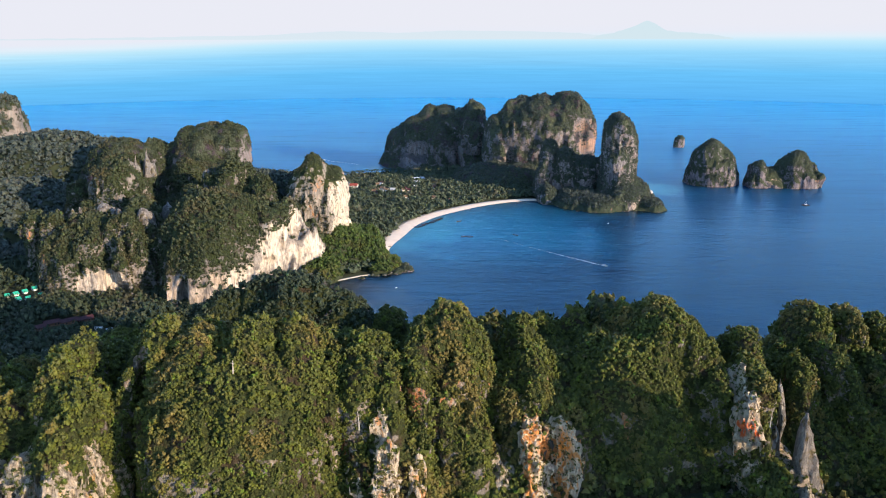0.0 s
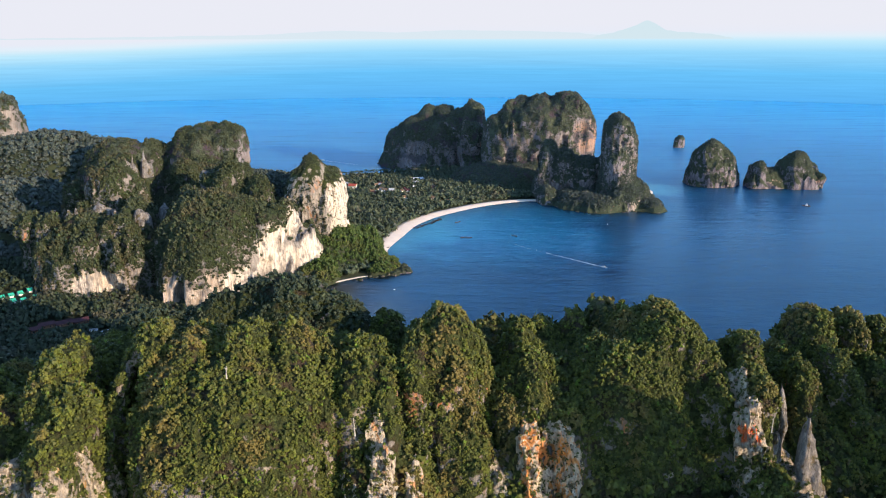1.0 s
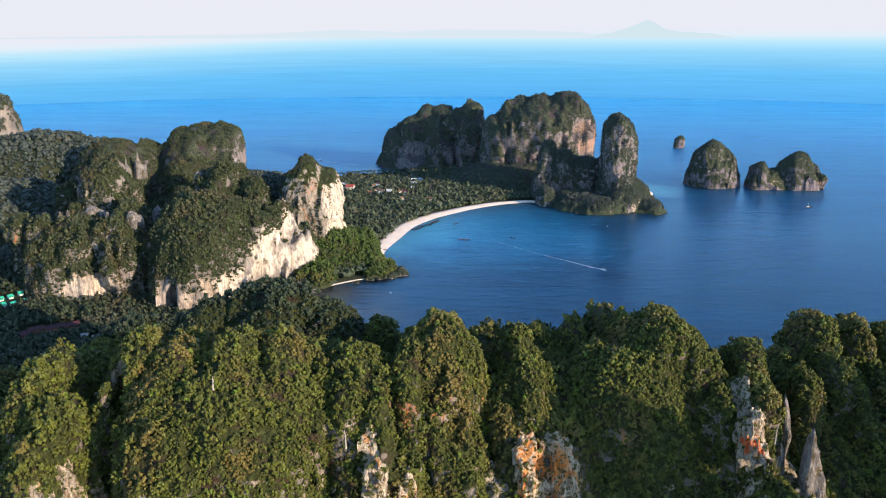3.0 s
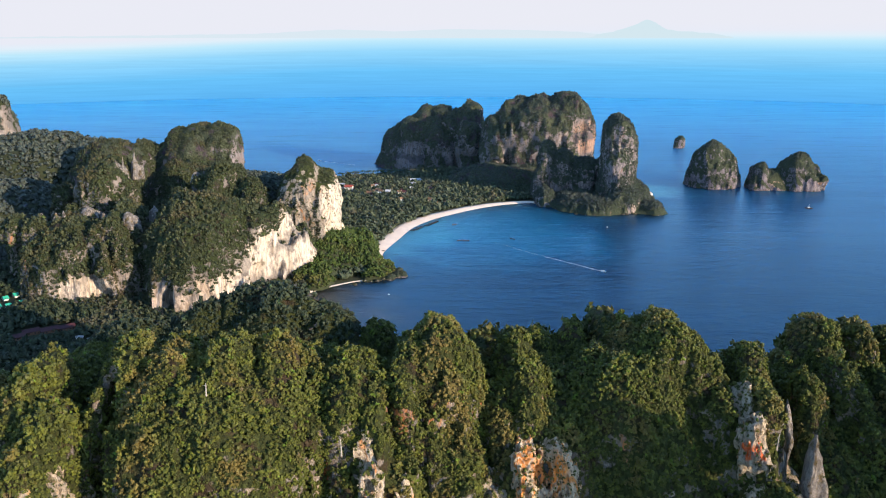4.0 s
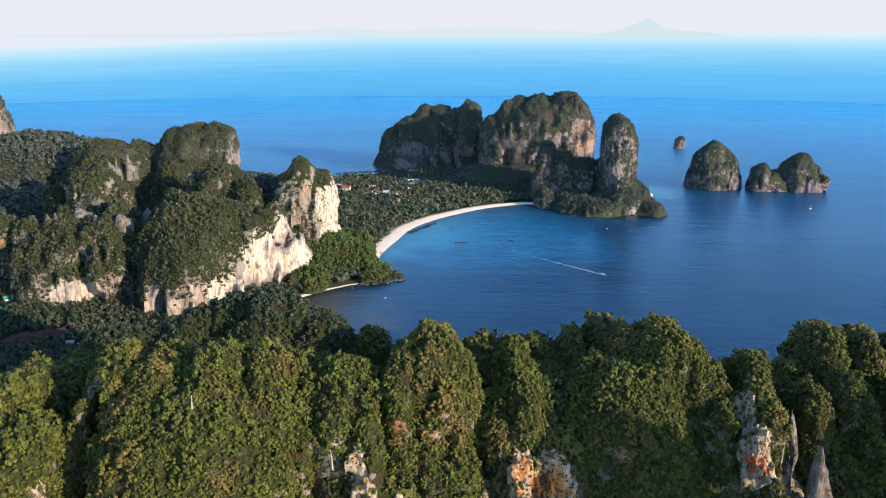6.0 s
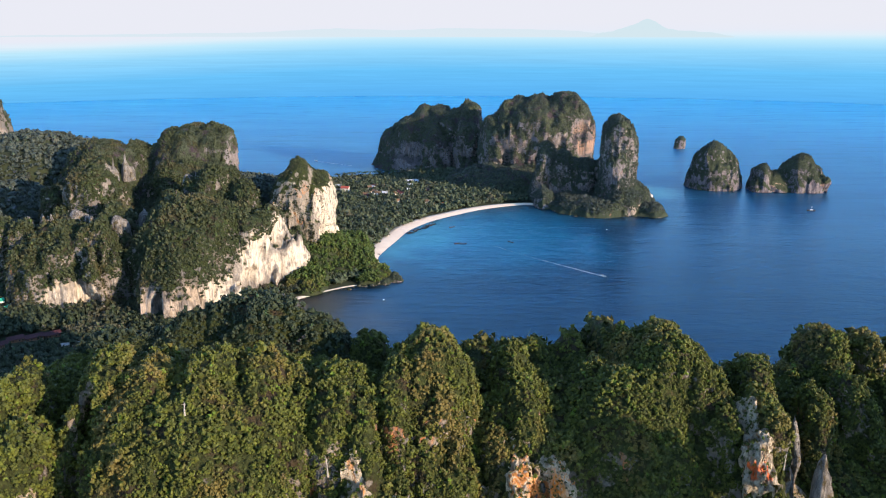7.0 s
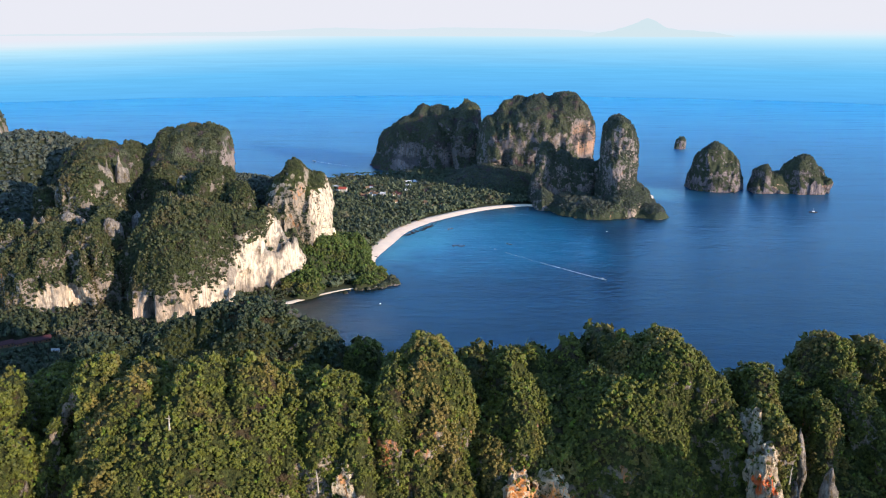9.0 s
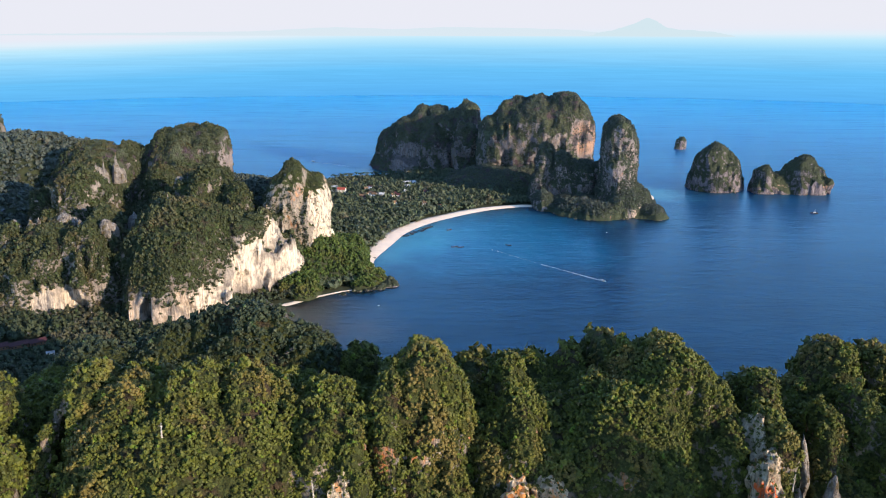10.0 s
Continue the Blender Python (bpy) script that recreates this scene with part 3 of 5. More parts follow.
def land_height(x, y):
    s = inside(x, y, COAST) + 5 * vnoise(x, y, 0 * x, 22, 3)
    back = np.clip((-x - 330) / 500, 0, 1) * np.clip((s - 30) / 300, 0, 1) * 30
    strip = np.minimum.reduce([np.hypot(x - bx, y - by) for bx, by in COAST[6:15]])
    s = s - 16 * np.clip((120 - strip) / 40, 0, 1) * (s < 60)
    return np.clip(s * 0.09, -4, 3.2) + np.clip((s - 50) * 0.02, 0, 4) + back + 1.2 * vnoise(x, y, 0 * x, 45, 5) * (s > 40)


def land():
    step = 16.0
    xs, ys = np.arange(-1800, 1100, step), np.arange(-900, 2300, step)
    x, y = np.meshgrid(xs, ys, indexing="ij")
    z = land_height(x, y)
    V = np.stack([x, y, z], 2).reshape(-1, 3)
    i = np.arange(len(xs) * len(ys)).reshape(len(xs), len(ys))
    F = np.stack([i[:-1, :-1], i[1:, :-1], i[1:, 1:], i[:-1, 1:]], 2).reshape(-1, 4)
    F = F[V[F][:, :, 2].max(1) > -3.9]
    used, inv = np.unique(F, return_inverse=True)
    ob = add_mesh("ground", V[used], inv.reshape(F.shape), soil_mat, smooth=True)
    tagged(ob, "dark forest floor of the low peninsula", "ground", kind="structure")


land()


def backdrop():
    m = bpy.data.materials.new("glowing painted sea and haze")
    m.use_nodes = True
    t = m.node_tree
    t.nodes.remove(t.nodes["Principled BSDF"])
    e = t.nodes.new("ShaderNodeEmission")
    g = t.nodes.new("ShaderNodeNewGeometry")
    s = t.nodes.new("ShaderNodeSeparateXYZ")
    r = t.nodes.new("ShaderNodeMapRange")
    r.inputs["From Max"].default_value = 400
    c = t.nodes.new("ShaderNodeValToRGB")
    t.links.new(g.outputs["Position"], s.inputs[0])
    # raise the gradient on the left, where the painted haze reaches lower
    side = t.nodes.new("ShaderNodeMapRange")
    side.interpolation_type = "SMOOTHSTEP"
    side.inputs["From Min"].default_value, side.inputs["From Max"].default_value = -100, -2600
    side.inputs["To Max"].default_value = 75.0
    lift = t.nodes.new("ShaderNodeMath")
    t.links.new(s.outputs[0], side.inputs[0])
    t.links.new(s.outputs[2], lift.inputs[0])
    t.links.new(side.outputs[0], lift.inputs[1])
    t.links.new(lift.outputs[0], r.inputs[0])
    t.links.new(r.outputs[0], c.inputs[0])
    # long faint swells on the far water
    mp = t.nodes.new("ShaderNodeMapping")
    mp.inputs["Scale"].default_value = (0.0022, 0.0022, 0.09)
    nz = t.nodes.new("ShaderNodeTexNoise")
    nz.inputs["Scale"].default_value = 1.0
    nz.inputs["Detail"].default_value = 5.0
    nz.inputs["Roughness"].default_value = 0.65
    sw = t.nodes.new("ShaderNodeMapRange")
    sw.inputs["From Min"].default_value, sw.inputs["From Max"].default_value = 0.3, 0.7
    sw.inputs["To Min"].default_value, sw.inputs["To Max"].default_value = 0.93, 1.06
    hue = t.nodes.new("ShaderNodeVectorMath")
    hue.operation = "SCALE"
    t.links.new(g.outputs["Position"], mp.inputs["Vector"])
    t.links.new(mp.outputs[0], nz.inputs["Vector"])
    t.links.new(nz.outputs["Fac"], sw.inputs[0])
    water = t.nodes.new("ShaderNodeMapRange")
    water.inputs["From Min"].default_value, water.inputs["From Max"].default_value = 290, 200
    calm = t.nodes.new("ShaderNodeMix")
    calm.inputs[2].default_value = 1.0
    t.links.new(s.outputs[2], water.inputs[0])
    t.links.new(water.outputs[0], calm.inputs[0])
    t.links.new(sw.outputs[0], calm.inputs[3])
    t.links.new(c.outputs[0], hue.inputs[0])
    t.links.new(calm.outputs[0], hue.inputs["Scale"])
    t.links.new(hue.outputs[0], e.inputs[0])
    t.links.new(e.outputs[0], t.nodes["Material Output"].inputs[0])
    # far water, haze and sky are emitted colours, graded by height
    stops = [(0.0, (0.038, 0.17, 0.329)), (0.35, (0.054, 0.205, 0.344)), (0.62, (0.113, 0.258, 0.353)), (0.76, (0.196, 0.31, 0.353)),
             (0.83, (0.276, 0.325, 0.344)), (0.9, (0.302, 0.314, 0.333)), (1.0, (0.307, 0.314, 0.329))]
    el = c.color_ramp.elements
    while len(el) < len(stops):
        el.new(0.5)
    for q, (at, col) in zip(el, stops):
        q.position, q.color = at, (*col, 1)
    # an open screen beyond the sea's edge, leaning outwards
    seg = 48
    V = []
    for z, R in ((-6, 4655), (560, 4900)):
        V += [(R * math.sin(radians(-40 + 80 * j / seg)), R * math.cos(radians(-40 + 80 * j / seg)), z) for j in range(seg + 1)]
    F = [(j, j + 1, seg + 2 + j, seg + 1 + j) for j in range(seg)]
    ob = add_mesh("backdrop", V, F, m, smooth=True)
    tagged(ob, "glowing screen painted with pale sky, haze and distant sea", "sky", kind="structure")


backdrop()

# ---- karst hills ----
# bare cliffs on the ridge: x, y, z, and half sizes
RIDGE_CLIFFS = [(76, 515, 48, 28, 40, 28), (-30, 490, 62, 14, 26, 26), (-246, 442, 60, 42, 40, 26), (216, 525, 72, 9, 18, 15), (253, 520, 55, 13, 26, 24)]


def bare_near(p, n, rng):
    out = np.zeros(len(p), bool)
    for x, y, z, a, b, c in RIDGE_CLIFFS:
        d = np.sqrt(((p[:, 0] - x) / a) ** 2 + ((p[:, 1] - y) / b) ** 2 + ((p[:, 2] - z) / c) ** 2)
        out |= (d + 0.35 * vnoise(p[:, 0], p[:, 1], p[:, 2], 13, 12) + 0.2 * vnoise(p[:, 0], p[:, 1], p[:, 2], 5, 2) < 0.9)
    return out & (n[:, 2] < 0.72) & (rng.random(len(p)) > 0.12)


ridge, ridge_points = hill("near_ridge", "steep limestone ridge covered in sunlit green and olive jungle", "hill", [
    # the spur and the trees behind it
    (-256, 524, 27, 66, 130, 0, 1.7, 0.35), (-236, 486, 27, 62, 112, 0, 1.9, 0.3), (-284, 500, 32, 60, 102, 0, 2.0, 0.3), (-315, 512, 34, 70, 110, 0, 2.2, 0.25), (-322, 580, 24, 45, 90, 0, 2.4, 0.2), (-370, 555, 46, 80, 108, 0, 2.2, 0.2),
    # the broad hump
    (-196, 536, 30, 64, 140, 0, 2.6, 0.25), (-167, 528, 34, 84, 138, 0, 2.3, 0.3), (-132, 524, 34, 80, 139, 0, 2.3, 0.3), (-100, 538, 32, 68, 132, 0, 2.4, 0.3), (-138, 508, 66, 68, 130, 0, 3.2, 0.3), (-255, 600, 36, 60, 104, 0, 2.6, 0.2),
    # the buttress
    (-52, 548, 32, 60, 126, 0, 2.6, 0.25), (-70, 560, 22, 66, 113, 0, 2.3, 0.25), (-30, 532, 16, 44, 113, 0, 2.4, 0.25), (-93, 585, 28, 60, 112, 0, 2.4, 0.2), (-78, 548, 26, 64, 117, 0, 2.6, 0.3),
    # the round dome
    (4, 592, 36, 86, 134, 0, 2.6, 0.3), (19, 575, 22, 66, 119, 0, 2.5, 0.3), (-14, 562, 21, 66, 125, 0, 2.3, 0.3), (-42, 640, 20, 42, 111, 0, 2.6, 0.2),
    # the narrow column and the shaded crest behind it
    (64, 612, 15, 36, 120, 0, 3, 0.2), (72, 578, 20, 50, 101, 0, 2.4, 0.35), (54, 560, 15, 46, 80, 0, 2.4, 0.3), (43, 668, 32, 44, 95, 0, 2.6, 0.2), (85, 655, 28, 44, 106, 0, 2.6, 0.2),
    # the long dark hump
    (110, 650, 22, 46, 110, 0, 2.6, 0.2), (140, 660, 24, 48, 113, 0, 2.6, 0.2), (120, 612, 30, 60, 107, 0, 2.3, 0.3), (149, 625, 26, 60, 116, 0, 2.4, 0.3), (171, 610, 33, 66, 126, 0, 2.6, 0.3), (191, 602, 20, 58, 117, 0, 2.6, 0.3),
    (203, 592, 16, 50, 102, 0, 2.5, 0.3), (146, 588, 62, 58, 104, 0, 3.2, 0.3),
    # columns beyond the notch
    (236, 606, 17, 36, 104, 0, 3, 0.2), (232, 572, 16, 42, 98, 0, 3.2, 0.25), (216, 575, 13, 46, 73, 0, 2.4, 0.3), (232, 545, 17, 44, 40, 0, 2.2, 0.3),
    (275, 582, 12, 34, 87, 0, 3.2, 0.25), (305, 598, 14, 38, 92, 0, 3, 0.25), (318, 578, 18, 40, 58, 0, 2.4, 0.3), (348, 620, 19, 50, 74, 0, 2.6, 0.2), (285, 560, 30, 40, 45, 0, 2.4, 0.2),
    # the far crest
    (288, 655, 22, 46, 77, 0, 2.6, 0.2), (311, 662, 23, 44, 106, 0, 2.8, 0.2), (342, 664, 13, 38, 105, 0, 2.8, 0.2), (369, 662, 13, 40, 99, 0, 2.8, 0.2), (396, 650, 26, 60, 100, 0, 2.6, 0.2),
    # out of view: the crest's end, and three hills added to cast shade
    (440, 605, 58, 82, 92, 0, 2.6, 0.2), (520, 560, 70, 95, 118, 0, 2.6, 0.2), (450, 492, 56, 88, 124, 0, 2.6, 0.2), (374, 350, 38, 56, 162, 0, 3.2, 0.2),
    # the ridge's body
    (-150, 590, 210, 100, 106, 0, 2.4, 0.2), (70, 625, 130, 100, 92, 0, 2.2, 0.2), (250, 640, 190, 95, 66, 0, 2.4, 0.2)],
    3.1, rock_near, leaf_near, CROWNS_NEAR, 0.108, (1.4, 3.5), 1, 0.9, -0.75, 14, bare_near,
    cuts=[(80, 474, 26, 34, 50, 46), (-20, 440, 40, 22, 38, 40), (206, 464, 62, 8, 26, 12), (-202, 470, 80, 10, 70, 92), (41, 575, 108, 7, 60, 42), (254, 560, 80, 6, 40, 40)], warp=0.7)

cliff(ridge, "orange and cream stained cliff face", [(87, 581, 24, 66, 70, 4), (63, 577, 15, 61, 75, 4)], rock_orange, 31,
      [(74, 510, 44, 4, 7, 5), (92, 511, 28, 4, 8, 9), (66, 512, 18, 3, 8, 7)])
cliff(ridge, "pale overhang stained orange under trees", [(219, 563, 8, 38, 88, 4)], rock_pale, 37, [(213, 522, 62, 4, 8, 7), (214, 516, 18, 26, 28, 40)])
cliff(ridge, "pale streaked cliff face", [(-40, 541, 12, 58, 96, 3), (-20, 542, 11, 58, 64, 3.5), (-60, 545, 14, 58, 58, 3)], rock_pale, 33, [(-29, 476, 50, 4, 9, 5), (-20, 476, 34, 5, 8, 5)])
cliff(ridge, "pale weathered cliff face of the spur", [(-228, 468, 18, 50, 88, 3), (-256, 468, 18, 50, 82, 3), (-282, 470, 16, 50, 76, 3)], rock_spur, 35, [(-243, 416, 66, 3, 9, 14)])
cliff(ridge, "dry grassy rock slope under the columns", [(228, 550, 14, 44, 40, 3), (250, 554, 12, 44, 34, 3)], rock_spur, 39)
cliff(ridge, "dry reddish rock slope beside the orange cliff", [(36, 566, 18, 60, 46, 3), (16, 562, 14, 60, 34, 3)], rock_spur, 41)
RIDGE_TOPS = [tuple(float(v) for v in q) for q in ridge_points if q[2] > 84 and q[1] < 660]
hill("rock_pinnacle", "sharp bare grey rock pinnacle on the ridge face", "rock", [(256, 524, 14, 11, 77, 0, 1.2, 0.1), (265, 520, 10, 9, 46, 0, 2, 0.1)],
     1.5, rock_crag, leaf_near, CROWNS_NEAR, 0.05, (0.7, 1.4), 16, 0.9, 0.55, 20)
hill("rock_pinnacle", "slim bare grey rock pinnacle on the ridge face", "rock", [(238, 536, 2.5, 4, 75, 0, 1.3, 0.3), (240, 539, 6, 7, 58, 0, 2, 0.1)],
     1.4, rock_crag, leaf_near, CROWNS_MID, 0.02, (0.8, 1.4), 17, 0.4, 0.55, 20)
hill("rock_pinnacle", "small bare grey rock spike among trees on the ridge", "rock", [(246, 547, 2.5, 4, 92, 0, 1.3, 0.2)],
     1.4, rock_crag, leaf_near, CROWNS_MID, 0.02, (0.8, 1.4), 18, 0.4, 0.55, 20)

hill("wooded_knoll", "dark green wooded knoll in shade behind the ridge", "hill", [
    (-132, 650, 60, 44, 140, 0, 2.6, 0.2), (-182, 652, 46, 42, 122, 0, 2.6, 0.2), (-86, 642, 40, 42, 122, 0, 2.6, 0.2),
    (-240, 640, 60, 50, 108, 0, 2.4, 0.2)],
    3.6, rock_near, leaf_shaded, CROWNS_NEAR, 0.06, (1.6, 3.8), 2, 0.9, -0.6)


def bare_cliff(p, n, rng):
    # white overhung walls low on the seaward side, one white cave, and small crags on the crest
    wob = vnoise(p[:, 0], p[:, 1], p[:, 2], 26, 15)
    line = np.interp(p[:, 0], [-372, -350, -320, -285, -262, -240, -205, -190, -150], [-30, 20, 40, 36, 42, 62, 95, 104, 104]) + 12 * wob
    line += 16 * np.clip(vnoise(p[:, 0], p[:, 1], p[:, 2] * 0.1, 9, 41), -0.5, 1)
    front = p[:, 1] < 1150
    cave = ((p[:, 0] + 430) / 33) ** 2 + ((p[:, 1] - 985) / 45) ** 2 + ((p[:, 2] - 14) / 27) ** 2 + 0.5 * wob < 1
    crag = (p[:, 2] > 84) & (vnoise(p[:, 0], p[:, 1], p[:, 2] * 0.6, 9, 23) > 0.33)
    return ((n[:, 2] < 0.93) & (p[:, 2] < line) & front) | cave | crag


massif, _ = hill("cliff_massif", "limestone massif with white sunlit cliffs under jungle", "hill", [
    (-470, 1065, 66, 92, 108, 0, 2.2, 0.0), (-548, 1068, 15, 26, 100, 0, 5, 0.1), (-510, 1060, 17, 30, 114, 0, 4, 0.1), (-470, 1180, 44, 46, 150, 0, 4, 0.1), (-405, 1082, 40, 90, 117, 0, 2.2, 0.0),
    (-300, 1080, 82, 118, 126, -15, 2.1, 0.0), (-240, 1105, 46, 96, 109, -22, 2.6, 0.0), (-250, 1185, 56, 76, 88, -20, 2.4, 0.0),
    (-505, 1285, 50, 56, 150, 0, 3.5, 0.0), (-548, 1245, 30, 36, 112, 0, 3, 0.0), (-395, 1290, 90, 120, 92, 0, 2.1, 0.1),
    (-322, 1225, 48, 60, 141, 0, 2.6, 0.1), (-278, 1215, 34, 50, 122, 0, 2.6, 0.1), (-372, 1185, 34, 46, 110, 0, 3, 0.1), (-420, 1350, 40, 60, 128, 0, 2.6, 0.0), (-350, 1390, 50, 70, 120, 0, 2.4, 0.0)],
    2.8, rock_cliff, leaf_mid, CROWNS_MID, 0.092, (1.5, 3.3), 3, 1.25, -0.95, 4, bare_cliff,
    cuts=[(-415, 960, 8, 20, 60, 26), (-372, 1000, 50, 7, 70, 74), (-200, 1010, 20, 42, 60, 48), (-318, 965, 10, 9, 40, 40), (-270, 975, 0, 12, 40, 34), (-194, 1112, 114, 30, 100, 68)],
    warp=1.1)


# bare crags on the massif's crest: x, y, and height of the tip
for k, (x, y, z) in enumerate([(-520, 1080, 109), (-575, 1122, 84), (-471, 1062, 102), (-499, 1075, 106), (-462, 1090, 115), (-428, 1060, 110), (-394, 1056, 116), (-381, 1110, 110), (-366, 1168, 118),
                               (-486, 1225, 146), (-502, 1216, 140), (-521, 1200, 124), (-487, 1255, 147), (-466, 1285, 149), (-465, 1045, 90), (-486, 1035, 74), (-349, 1048, 92), (-362, 1236, 136)]):
    wide = 6.5 + 4.5 * ((k * 7) % 5) / 4
    V, F = karst([(x, y, wide, wide * 1.3, z - 3, 0, 9, 0.0), (x + 0.9 * wide, y + 4, 0.7 * wide, wide, z - 9, 0, 9, 0.0)], 2.0, 0.55, 60 + k, floor=z - 34.0, warp=0.7)
    add_mesh("crag", V, F, rock_crag, massif, "bare grey limestone crag", smooth=True)


def bare_tower(p, n, rng):
    right = n[:, 0] - 0.2 * n[:, 1]
    return ((n[:, 2] < 0.6) & (right > 0.35)) | ((n[:, 2] < 0.55) & (vnoise(p[:, 0], p[:, 1], p[:, 2], 16, 15) > 0.2))


hill("cliff_tower", "tall limestone tower with a white cliff face", "hill", [
    (-194, 1238, 30, 60, 154, 0, 6, 0.0), (-173, 1246, 24, 62, 136, 0, 9, 0.0), (-208, 1232, 25, 58, 136, 0, 8, 0.0), (-212, 1170, 32, 60, 46, -25, 3, 0.1)],
    2.6, rock_white, leaf_mid, CROWNS_MID, 0.12, (0.9, 2.1), 4, 0.9, -0.4, 4, bare_tower, warp=0.8)


def bare_crag(p, n, rng):
    return ((n[:, 2] < 0.35) & (vnoise(p[:, 0], p[:, 1], p[:, 2] * 0.6, 20, 15) > 0.25)) | (vnoise(p[:, 0], p[:, 1], p[:, 2], 14, 23) > 0.42)


hill("summit_hill", "broad limestone summit with scrub on its top", "hill", [
    (-490, 1590, 40, 70, 160, 0, 8, 0.1), (-455, 1590, 50, 70, 165, 0, 8, 0.1), (-412, 1585, 36, 70, 167, 0, 8, 0.1), (-450, 1540, 66, 60, 146, 0, 4, 0.1), (-410, 1480, 75, 110, 118, 0, 2.4, 0.2), (-600, 1520, 95, 90, 144, 0, 2.1, 0.2), (-545, 1540, 42, 60, 146, 0, 2.2, 0.1)],
    4.2, rock_far, leaf_mid, CROWNS_MID, 0.075, (1.1, 2.7), 5, 1.2, -0.3, 3, bare_crag, warp=0.8)

hill("saddle_wood", "shaded wooded rock saddle behind the white tower", "hill", [
    (-270, 1330, 50, 50, 112, 0, 4, 0.1), (-235, 1360, 30, 45, 118, 0, 4, 0.1), (-310, 1400, 60, 60, 106, 0, 3, 0.1)],
    4.0, rock_far, leaf_far, CROWNS_FAR, 0.05, (2.4, 4.2), 14, 0.9, -0.4)

hill("inland_hills", "rolling dark green jungle hills inland", "hill", [
    (-790, 1640, 240, 150, 140, 0, 2.5, 0.3), (-720, 1330, 150, 200, 92, 0, 2, 0.3), (-1050, 1500, 260, 260, 146, 0, 2.5, 0.3)],
    9.0, soil_mat, leaf_far, CROWNS_FAR, 0.016, (4.0, 6.0), 6, 1.0, -0.9)

hill("distant_bluff", "cliff-sided limestone bluff rising above the jungle", "hill", [
    (-1034, 1920, 55, 60, 204, 0, 7, 0.2)],
    5.0, rock_cliff, leaf_far, CROWNS_FAR, 0.04, (3.0, 5.0), 7, 1.0, 0.2)


def bare_far(p, n, rng):
    v = vnoise(p[:, 0], p[:, 1], p[:, 2] * 0.45, 30, 15) + 0.6 * vnoise(p[:, 0], p[:, 1], p[:, 2] * 0.5, 12, 9)
    return (n[:, 2] < 0.5) & (v > 0.42)


def bare_islet(p, n, rng):
    return (n[:, 2] < 0.66) & (vnoise(p[:, 0], p[:, 1], p[:, 2], 26, 9) < 0.05)


hill("west_headland", "dark limestone headland with jungle on its crest", "hill", [
    (-92, 2170, 55, 55, 104, 0, 2.4, 0.1), (-128, 2175, 34, 50, 46, 0, 2, 0.3), (-32, 2165, 54, 60, 151, 0, 4, 0.1), (35, 2155, 54, 60, 152, 0, 4, 0.1),
    (80, 2130, 38, 55, 163, 0, 6, 0.1), (-66, 2168, 46, 56, 130, 0, 4, 0.1), (8, 2160, 56, 60, 153, 0, 4, 0.1), (62, 2140, 50, 56, 138, 0, 4, 0.1), (84, 2058, 36, 46, 128, 0, 3, 0.1), (-8, 2105, 34, 45, 116, 0, 3, 0.1)],
    4.0, rock_far, leaf_far, CROWNS_FAR, 0.06, (0.9, 2.3), 8, 1.3, -0.3, 6, bare_far, warp=1.2, cuts=[(122, 2100, 190, 13, 140, 64), (26, 2140, 165, 7, 90, 28)])

hill("main_headland", "massive flat-topped limestone headland with jungle cap", "hill", [
    (135, 1965, 36, 70, 146, 0, 4, 0.1), (190, 1968, 70, 90, 190, 0, 3, 0.1), (240, 1960, 85, 92, 196, 0, 4, 0.1), (290, 1955, 70, 88, 206, 0, 5, 0.1), (328, 1935, 30, 60, 166, 0, 6, 0.1),
    (150, 1880, 130, 90, 48, 0, 2.5, 0.2)],
    4.0, rock_far, leaf_far, CROWNS_FAR, 0.06, (0.9, 2.3), 9, 1.2, -0.3, 3, bare_far, warp=1.1, cuts=[(116, 2030, 190, 12, 160, 64)])

hill("sea_tower", "sheer limestone tower at the end of the beach", "hill", [
    (353, 1645, 35, 44, 184, 0, 10, 0.05), (221, 1732, 20, 40, 118, 0, 5, 0.1), (262, 1718, 32, 40, 101, 0, 5, 0.1), (300, 1712, 34, 42, 87, 0, 5, 0.1), (334, 1705, 28, 40, 84, 0, 4, 0.1),
    (285, 1640, 58, 66, 26, 0, 1.8, 0.1), (384, 1630, 36, 52, 50, 0, 1.5, 0.2), (362, 1600, 40, 36, 40, 0, 3, 0.1), (404, 1590, 30, 32, 20, 0, 2, 0.2), (216, 1650, 22, 28, 34, 0, 3, 0.1), (310, 1592, 56, 34, 22, 0, 2.4, 0.2)],
    3.0, rock_tower, leaf_far, CROWNS_FAR, 0.10, (1.2, 2.8), 10, 1.0, -0.25, 8, bare_far, warp=0.8)

leaf_point = leaf_material("broadleaf leaves on the point", (0.020, 0.038, 0.010), (0.042, 0.072, 0.014),
                           (0.095, 0.125, 0.022), (0.12, 0.105, 0.03), 0.60)
hill("wooded_point", "bright green wooded point below the white tower", "hill", [
    (-160, 1218, 40, 85, 50, -12, 2.0, 0.3), (-125, 1185, 34, 50, 24, -30, 1.6, 0.3), (-88, 1170, 26, 34, 12, 0, 2, 0.2), (-135, 1290, 38, 80, 26, 0, 1.6, 0.2), (-165, 1120, 24, 40, 22, -30, 2, 0.2)],
    4.0, soil_mat, leaf_point, CROWNS_NEAR, 0.075, (1.4, 5.0), 15, 1.1, -0.8, 2.5)

